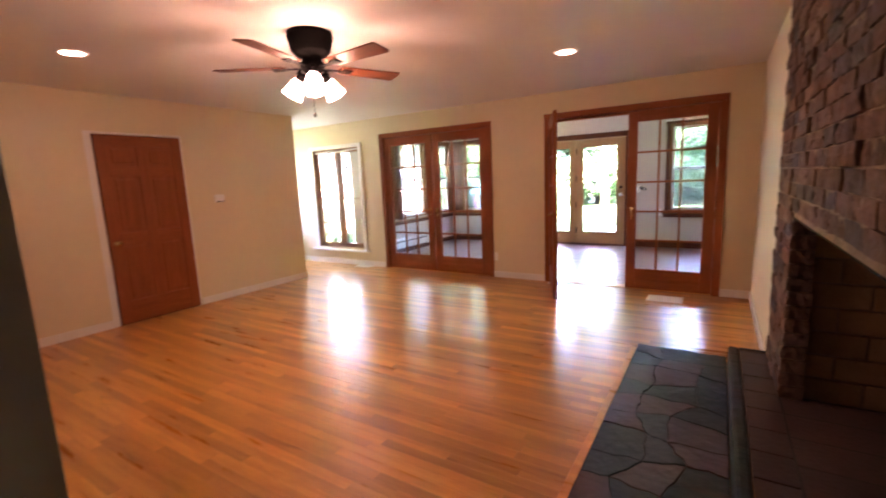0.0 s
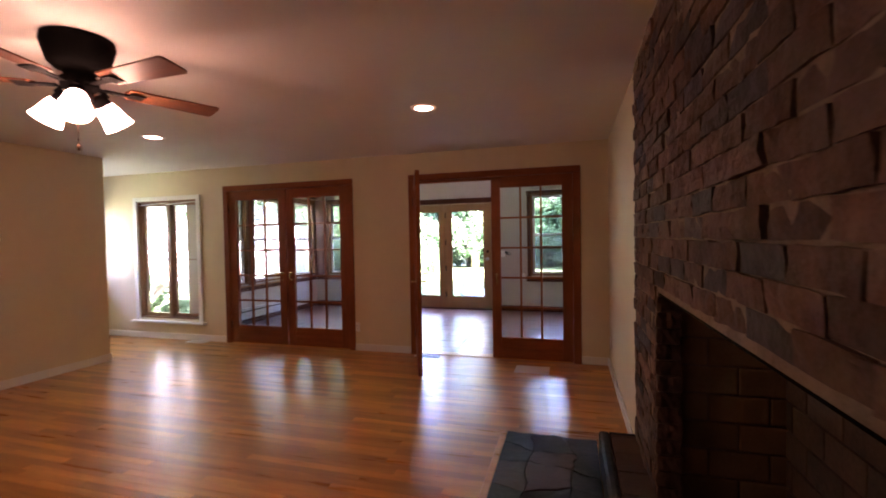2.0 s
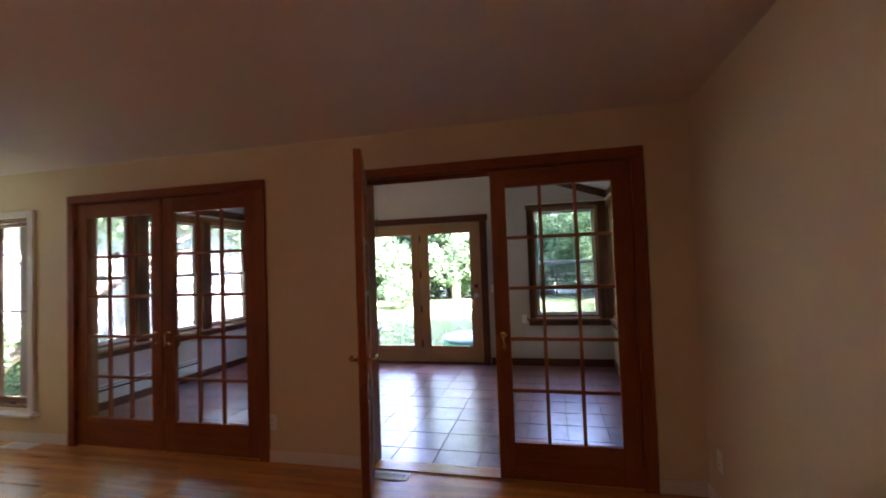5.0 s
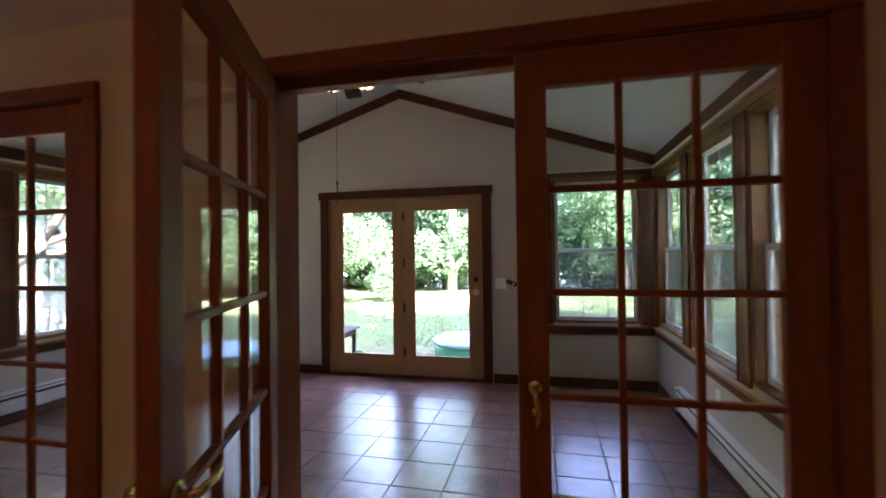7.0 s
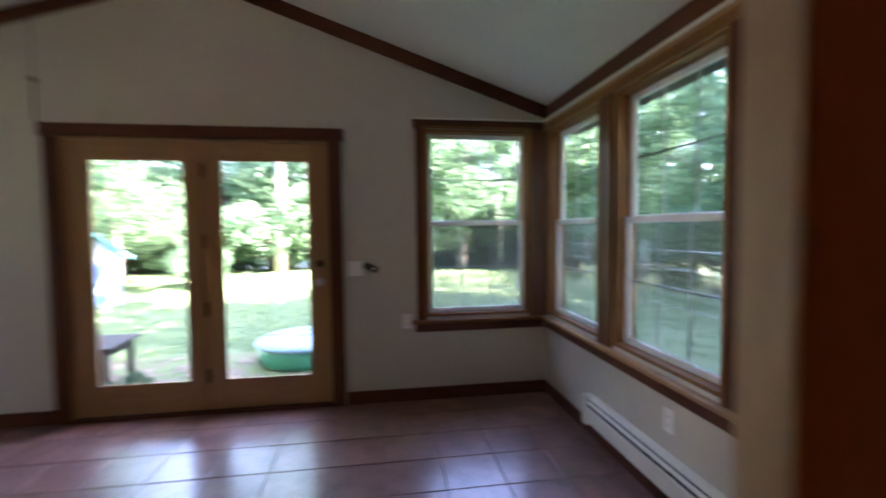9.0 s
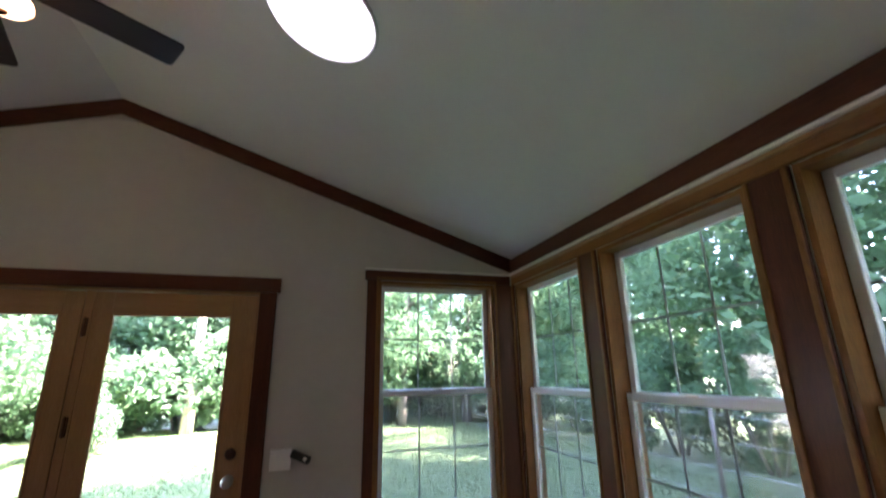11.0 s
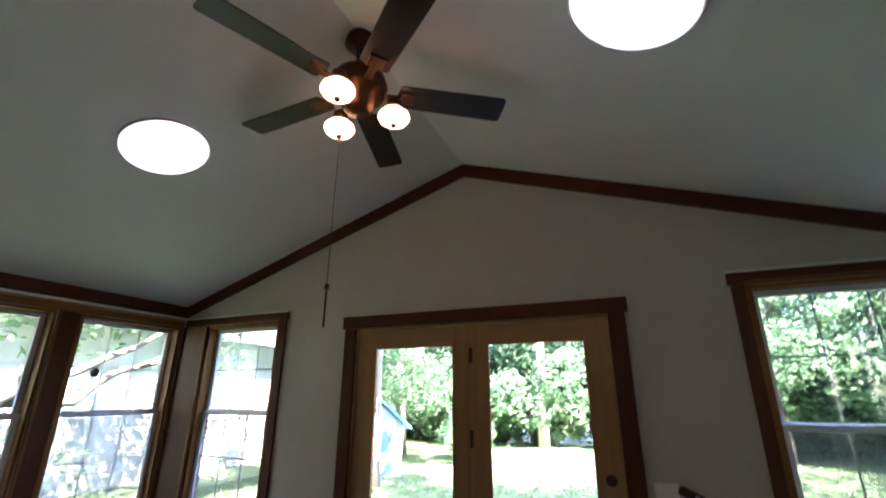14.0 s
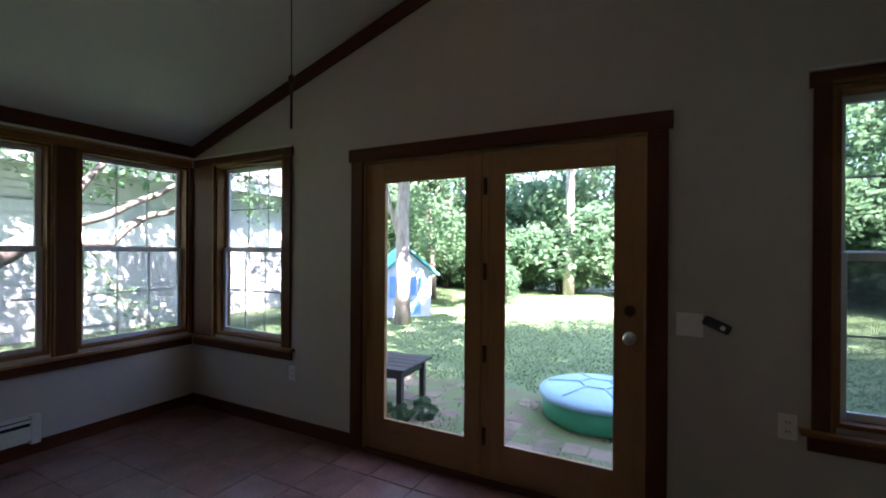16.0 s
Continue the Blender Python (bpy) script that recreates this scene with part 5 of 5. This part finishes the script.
for x in (-0.31, 0.26):
    for y in (-0.245, 0.19):
        part("leg", one_box(x, x + 0.05, y, y + 0.05, 0, 0.424, 0.004), GREY_WOOD, tb)
part("apron", one_box(-0.26, 0.26, -0.235, -0.215, 0.345, 0.424, 0.003), GREY_WOOD, tb)
part("apron", one_box(-0.26, 0.26, 0.205, 0.225, 0.345, 0.424, 0.003), GREY_WOOD, tb)
part("apron", one_box(0.275, 0.295, -0.195, 0.19, 0.345, 0.424, 0.003), GREY_WOOD, tb)

# covered sandbox
sb = thing("sandbox", pose(-1.17, 5.12, GZ) @ Matrix.Diagonal((0.84, 0.84, 0.86, 1)), "round green plastic sandbox with a pale blue lid", "sandbox")
part("tub", lathe(bmesh.new(), ((0, 0), (0.56, 0), (0.60, 0.03), (0.62, 0.2), (0.60, 0.24), (0.0, 0.24)), 48), POOL_GREEN, sb)
lid = part("lid", lathe(bmesh.new(), ((0.0, 0.245), (0.64, 0.245), (0.655, 0.26), (0.64, 0.30), (0.55, 0.335), (0.3, 0.365), (0.0, 0.375)), 48), POOL_LID, sb, "domed pale blue lid with moulded ribs")
for k in range(6):
    a = k * math.pi / 3
    bm = tube(bmesh.new(), [(r * math.cos(a), r * math.sin(a), z) for r, z in ((0.2, 0.372), (0.4, 0.356), (0.56, 0.334))], 0.014, 6)
    part("rib", bm, POOL_LID, lid)
bm = tube(bmesh.new(), [(0.2 * math.cos(a * math.pi / 3), 0.2 * math.sin(a * math.pi / 3), 0.372) for a in range(7)], 0.014, 6)
part("rib", bm, POOL_LID, lid)

# wire fence beside the east windows
fn = thing("wire_fence", pose(4.8, 0, GZ), "grey wire fence with weathered posts", "fence")
for y in np.arange(-2, 15, 2.4):
    part("post", tube(bmesh.new(), ((0, y, 0), (0, y, 1.25)), 0.03, 8), BARK, fn)
for z in (0.12, 0.45, 0.78, 1.1):
    part("wire", tube(bmesh.new(), ((0, -2, z), (0, 14.8, z)), 0.006, 5), GRILLE, fn)

# ferns and weeds on the terrace
for x, y, s in ((-3.35, 4.15, 0.16), (-3.0, 4.05, 0.13), (-3.62, 4.5, 0.2), (-2.75, 4.15, 0.08), (-2.6, 4.3, 0.10), (-2.3, 3.9, 0.06), (-2.95, 3.85, 0.14)):
    w = thing("weed_clump", pose(x, y, GZ) @ Matrix.Diagonal((s, s, s, 1)), "low green leafy weeds between the pavers", "plant", "terrace weeds")
    o = new("leaves", BUSHES[0])
    o.parent = w

# grass blades
cnt = 190000
px = rng.uniform(-8.5, 6.0, cnt)
py = 3.75 + 13.9 * rng.uniform(0, 1, cnt) ** 1.35
tuft = np.sin(px * 5.3 + 1.7 * np.sin(py * 4.1)) * np.sin(py * 6.1 + px)
keep = (py > 5.45 + 0.25 * np.sin(px * 2.1)) | ((tuft > 0.35) & (rng.uniform(0, 1, cnt) < 0.8)) | (rng.uniform(0, 1, cnt) < 0.06)
px, py = px[keep], py[keep]
n = len(px)
a = rng.uniform(0, 6.283, n)
hgt = rng.uniform(0.012, 0.04, n)
wid = rng.uniform(0.003, 0.006, n) * (1 + py / 16)
lx, ly = rng.normal(0, 0.025, n), rng.normal(0, 0.025, n)
v = np.stack([np.stack([px - np.cos(a) * wid, py - np.sin(a) * wid, np.full(n, GZ)], 1), np.stack([px + np.cos(a) * wid, py + np.sin(a) * wid, np.full(n, GZ)], 1),
              np.stack([px + lx, py + ly, GZ + hgt], 1)], 1).reshape(-1, 3)
me = bpy.data.meshes.new("grass")
me.from_pydata(v.tolist(), [], np.arange(n * 3).reshape(-1, 3).tolist())
me.materials.append(BLADE)
tagged(new("grass", me), "short green lawn grass blades", "grass", "", "stuff")

# ---- pieces of floors, hearth, chimney and terrace ----


def shared(name, bm, material):
    return mesh_of(bm, material, name)


def piece(name, me, parent, m):
    o = new(name, me)
    o.parent = parent
    o.matrix_basis = m
    return o


def joined(name, boxes, material, parent, label):
    """Many small boxes (centre, half sizes) as one mesh of kind stuff."""
    c = np.array([[-1, -1, -1], [1, -1, -1], [1, 1, -1], [-1, 1, -1], [-1, -1, 1], [1, -1, 1], [1, 1, 1], [-1, 1, 1]], float)
    q = np.array([[3, 2, 1, 0], [4, 5, 6, 7], [0, 1, 5, 4], [1, 2, 6, 5], [2, 3, 7, 6], [3, 0, 4, 7]])
    v = np.concatenate([np.array(p) + c * np.array(h) for p, h in boxes])
    f = np.concatenate([q + 8 * k for k in range(len(boxes))])
    me = bpy.data.meshes.new(name)
    me.from_pydata(v.tolist(), [], f.tolist())
    me.materials.append(material)
    o = new(name, me)
    o.parent = parent
    return tagged(o, label, "", "", "stuff")


# oak floor: narrow strips along x, in random lengths
floor = structure("floor", one_box(XBAY - 0.1, XR + 0.1, -8.2, 0.09, -0.05, -0.008), SUBFLOOR, "glossy honey oak strip floor", "floor")
LENGTHS = (0.5, 0.78, 1.1, 1.5)
BW = 0.0572
BOARDS = [shared("board", one_box(0.0004, ln - 0.0004, 0.0003, BW - 0.0003, -0.008, 0.0, 0.0007), OAK) for ln in LENGTHS]
rb = random.Random(4)
near, rest = [], []
y = -7.0
row = 0
while y + BW <= 0.095:
    x0, x1 = (XBAY if y > WALL_END else XL), XR + 0.02
    x = x0 - rb.uniform(0, 0.6)
    while x < x1:
        k = rb.choice((0, 1, 2, 2, 3))
        cut = y > -0.06 or x < x0 or x + LENGTHS[k] > x1 or y < YS + 0.1
        if -4.45 < y < -2.3 and -2.6 < x < 0.2 and len(near) < 300 and not cut:
            near.append((x, y, k))
        else:
            a, b = max(x, x0), min(x + LENGTHS[k], x1)
            if b - a > 0.01:
                rest.append((((a + b) / 2, y + BW / 2, -0.004), ((b - a) / 2 - 0.0004, BW / 2 - 0.0003, 0.004)))
        x += LENGTHS[k]
    y += BW
for x, y, k in near:
    piece("board", BOARDS[k], floor, pose(x, y, rb.uniform(-0.0003, 0.0)))
joined("boards", rest, OAK_REST, floor, "glossy honey oak floor strips")

# terracotta tiles of the sunroom
sfloor = structure("floor_sunroom", one_box(SW, SE, 0.09, SN, -0.05, -0.006), GROUT, "matt terracotta tile floor with grey joints", "floor")
P = 0.322
TM = shared("tile", one_box(-P / 2 + 0.003, P / 2 - 0.003, -P / 2 + 0.003, P / 2 - 0.003, -0.012, 0.0, 0.002), TILE)
for i in range(-13, 7):
    for j in range(-6, 6):
        cx, cy = -0.607 + P * (i + 0.5), 2.0 + P * (j + 0.5)
        a, b, c, d = max(cx - P / 2, SW), min(cx + P / 2, SE), max(cy - P / 2, 0.095), min(cy + P / 2, SN)
        if b - a < 0.03 or d - c < 0.03:
            continue
        if b - a > P - 1e-6 and d - c > P - 1e-6:
            piece("tile", TM, sfloor, pose(cx, cy, rb.uniform(-0.0008, 0.0), rb.uniform(-0.08, 0.08), rb.uniform(-0.08, 0.08), 90 * rb.randrange(4)))
        else:
            part("tile", one_box(a + 0.004, b - 0.004, c + 0.004, d - 0.004, -0.012, -0.0004, 0.002), TILE, sfloor)

# slates of the hearth: irregular flags that share wandering joints
NX, NY = 3, 14
flag = [[(HX0 + (HX1 - HX0) * i / NX + (rb.uniform(-0.075, 0.075) if 0 < i < NX else 0), HY0 + (HY1 - HY0) * j / NY + (rb.uniform(-0.07, 0.07) if 0 < j < NY else 0))
         for j in range(NY + 1)] for i in range(NX + 1)]
wander = {}


def flag_edge(p, q):
    """Points from p to just before q along a joint that both neighbours share."""
    key = (min(p, q), max(p, q))
    if key not in wander:
        (ax, ay), (bx, by) = key
        rim = ax == bx in (HX0, HX1) or ay == by in (HY0, HY1)
        wander[key] = [(ax + (bx - ax) * f + (0 if rim else rb.uniform(-0.012, 0.012)), ay + (by - ay) * f + (0 if rim else rb.uniform(-0.012, 0.012))) for f in (0.25, 0.5, 0.75)]
    mid = wander[key]
    return [p] + (mid if p == key[0] else mid[::-1])


for i in range(NX):
    for j in range(NY):
        q = [flag[i][j], flag[i + 1][j], flag[i + 1][j + 1], flag[i][j + 1]]
        cx, cy = sum(p[0] for p in q) / 4, sum(p[1] for p in q) / 4
        q = [p for k in range(4) for p in flag_edge(q[k], q[(k + 1) % 4])]
        top = 0.0395 + rb.uniform(-0.002, 0.003)
        bm = bmesh.new()
        rings = []
        for z, ins in ((0.02, 0.012), (top - 0.003, 0.016), (top, 0.045)):
            rings.append([bm.verts.new((p[0] + (cx - p[0]) * ins, p[1] + (cy - p[1]) * ins, z + (rb.uniform(-0.0012, 0.0012) if z == top else 0))) for p in q])
        hub = bm.verts.new((cx, cy, top))
        for k in range(len(q)):
            bm.faces.new((rings[2][k], rings[2][(k + 1) % len(q)], hub))
        for a, b in zip(rings, rings[1:]):
            for k in range(len(q)):
                bm.faces.new((a[k], a[(k + 1) % len(q)], b[(k + 1) % len(q)], b[k]))
        part("slate", bm, SLATE_RED if rb.random() < 0.36 else SLATE, hs)
ys = HY0
while ys < -2.13:
    part("hearth_tile", one_box(HX1 + 0.063, FX + 0.002, ys + 0.003, min(ys + 0.20, -2.122) - 0.003, 0.15, 0.193 + rb.uniform(-0.001, 0.001), 0.003), HEARTH_TILE, hs)
    ys += 0.20
ys = OY0
while ys < OY1:
    part("hearth_tile", one_box(FX + 0.006, 1.60, ys + 0.003, min(ys + 0.22, OY1 + 0.05) - 0.003, 0.15, 0.197 + rb.uniform(-0.001, 0.001), 0.003), HEARTH_TILE, hs)
    ys += 0.22

# firebricks inside, laid on edge in running bond
for r in range(11):
    z0 = OZ0 + 0.004 + r * 0.121
    if z0 > 1.42:
        break
    x = FX + 0.09 - (0.115 if r % 2 else 0.0)
    while x < 1.62:
        a, b = max(x, FX + 0.09), min(x + 0.23, 1.618)
        if b - a > 0.03:
            part("firebrick", one_box(a + 0.004, b - 0.004, OY1 + 0.026 + rb.uniform(-0.002, 0.002), OY1 + 0.045, z0, z0 + 0.111, 0.004), FIREBRICK, fp)
        x += 0.23
    yb = OY0 - 0.04 - (0.115 if r % 2 else 0.0)
    while yb < OY1 + 0.02:
        a, b = max(yb, OY0 - 0.03), min(yb + 0.23, OY1 + 0.02)
        if b - a > 0.03:
            part("firebrick", one_box(1.598 + rb.uniform(-0.003, 0.002), 1.625, a + 0.004, b - 0.004, z0, z0 + 0.111, 0.004), FIREBRICK_SOOTY, fp)
        yb += 0.23


def rough_brick(seed, ln, h, d):
    """A hand-made brick with a lumpy face; its face looks along -x."""
    g = random.Random(seed)
    bm = bmesh.new()
    ny, nz = 5, 2
    grid = []
    for i in range(ny + 1):
        col = []
        for k in range(nz + 1):
            e = g.uniform(0.0, 0.0035) if i in (0, ny) or k in (0, nz) else 0.0
            col.append(bm.verts.new((g.uniform(-0.004, 0.004) + e, -ln / 2 + ln * i / ny + g.uniform(-0.003, 0.003), -h / 2 + h * k / nz + g.uniform(-0.0018, 0.0018))))
        grid.append(col)
    for i in range(ny):
        for k in range(nz):
            f = bm.faces.new((grid[i][k], grid[i][k + 1], grid[i + 1][k + 1], grid[i + 1][k]))
            f.smooth = False
    rim = [grid[i][0] for i in range(ny + 1)] + [grid[ny][k] for k in range(1, nz + 1)] + [grid[i][nz] for i in range(ny - 1, -1, -1)] + [grid[0][k] for k in range(nz - 1, 0, -1)]
    back = [bm.verts.new((d, v.co.y, v.co.z)) for v in rim]
    m = len(rim)
    for i in range(m):
        bm.faces.new((rim[i], rim[(i + 1) % m], back[(i + 1) % m], back[i]))
    bm.faces.new(back)
    bmesh.ops.recalc_face_normals(bm, faces=bm.faces)
    return bm


CH, BL = 0.070, 0.212
SHAPES = [shared("brick", rough_brick(s, BL - 0.007, CH - 0.0065, 0.030), BRICK) for s in range(9)]
HALVES = [shared("brick", rough_brick(40 + s, BL / 2 - 0.008, CH - 0.0075, 0.030), BRICK) for s in range(4)]
BURNT = [shared("brick", rough_brick(70 + s, BL - 0.007, CH - 0.0065, 0.030), BRICK_BURNT) for s in range(5)]
SHAPES_R = [shared("brick", rough_brick(s, BL - 0.007, CH - 0.0065, 0.030), BRICK_REST) for s in range(9)]
count = 0
far = bmesh.new()
r = 0
z = 0.03
while z + CH < CZ + 0.02:
    yb = FY1 - (BL / 2 if r % 2 else 0)
    if r % 2:
        spans = [(FY1 - BL / 2, FY1, True)]
    else:
        spans = []
    yy = yb
    while yy - BL > FY0 - 0.01:
        spans.append((yy - BL, yy, False))
        yy -= BL
    for a, b, half in spans:
        zc = z + CH / 2
        if zc < OZ1 + 0.01 and b > OY0 + 0.02 and a < OY1 - 0.02:
            if a >= OY1 - 0.12 and b > OY1:
                half, a = True, OY1
            else:
                continue
            if b - a < 0.06:
                continue
        if zc < 0.2 and b < -2.12:
            continue
        if zc > CZ - 0.03:
            continue
        proud = rb.uniform(-0.007, 0.002) - (rb.uniform(0.005, 0.014) if rb.random() < 0.06 and b < FY1 - 0.01 else 0)
        if OZ1 + 0.15 < zc < OZ1 + 0.22 and b < FY1 - 0.01:
            proud -= 0.014
        m = pose(FX + proud, (a + b) / 2 + (rb.uniform(-0.016, 0.012) if b > FY1 - 0.001 else rb.uniform(-0.003, 0.003)), zc, rb.uniform(-1.6, 1.6), rb.uniform(-1.5, 1.5), rb.uniform(-0.9, 0.9))
        if count < 300 and (a > -4.1):
            piece("brick", rb.choice(HALVES if half else (BURNT if rb.random() < 0.22 else SHAPES)), fp, m)
            count += 1
        else:
            k = len(far.verts)
            far.from_mesh(rb.choice(SHAPES_R))
            far.verts.ensure_lookup_table()
            for v in far.verts[k:]:
                v.co = m @ v.co
    z += CH
    r += 1
# jamb bricks that line the firebox opening
for q in range(17):
    zc = OZ0 + 0.033 + q * CH
    if zc < OZ1 - 0.02:
        piece("brick", HALVES[q % 4], fp, pose(FX + 0.046 + rb.uniform(-0.004, 0.004), OY1 - 0.008 + rb.uniform(-0.008, 0.004), zc, 0, 0, 90))
o = part("bricks", far, BRICK_REST, fp, "rough clinker bricks")
tagged(o, kind="stuff")

# brick terrace outside the garden doors
terrace = structure("terrace", one_box(-4.6, 1.6, SN + 0.16, 5.5, GZ - 0.1, GZ + 0.006), TERRACE_SOIL, "mossy brick terrace outside the garden doors", "terrace")
PM = shared("paver", one_box(-0.098, 0.098, -0.098, 0.098, -0.03, 0.0, 0.006), PAVER)
done = 0
for i in range(30):
    for j in range(10):
        x, y = -4.5 + i * 0.205, SN + 0.28 + j * 0.205
        if rb.random() < 0.42 + 0.4 * (j > 6) or done >= 290 or x > 1.5 or (x + 1.05) ** 2 + (y - 5.05) ** 2 < 0.4:
            continue
        piece("paver", PM, terrace, pose(x, y, GZ + 0.010 + rb.uniform(-0.006, 0.005), rb.uniform(-1.5, 1.5), rb.uniform(-1.5, 1.5), rb.uniform(-2, 2)))
        done += 1
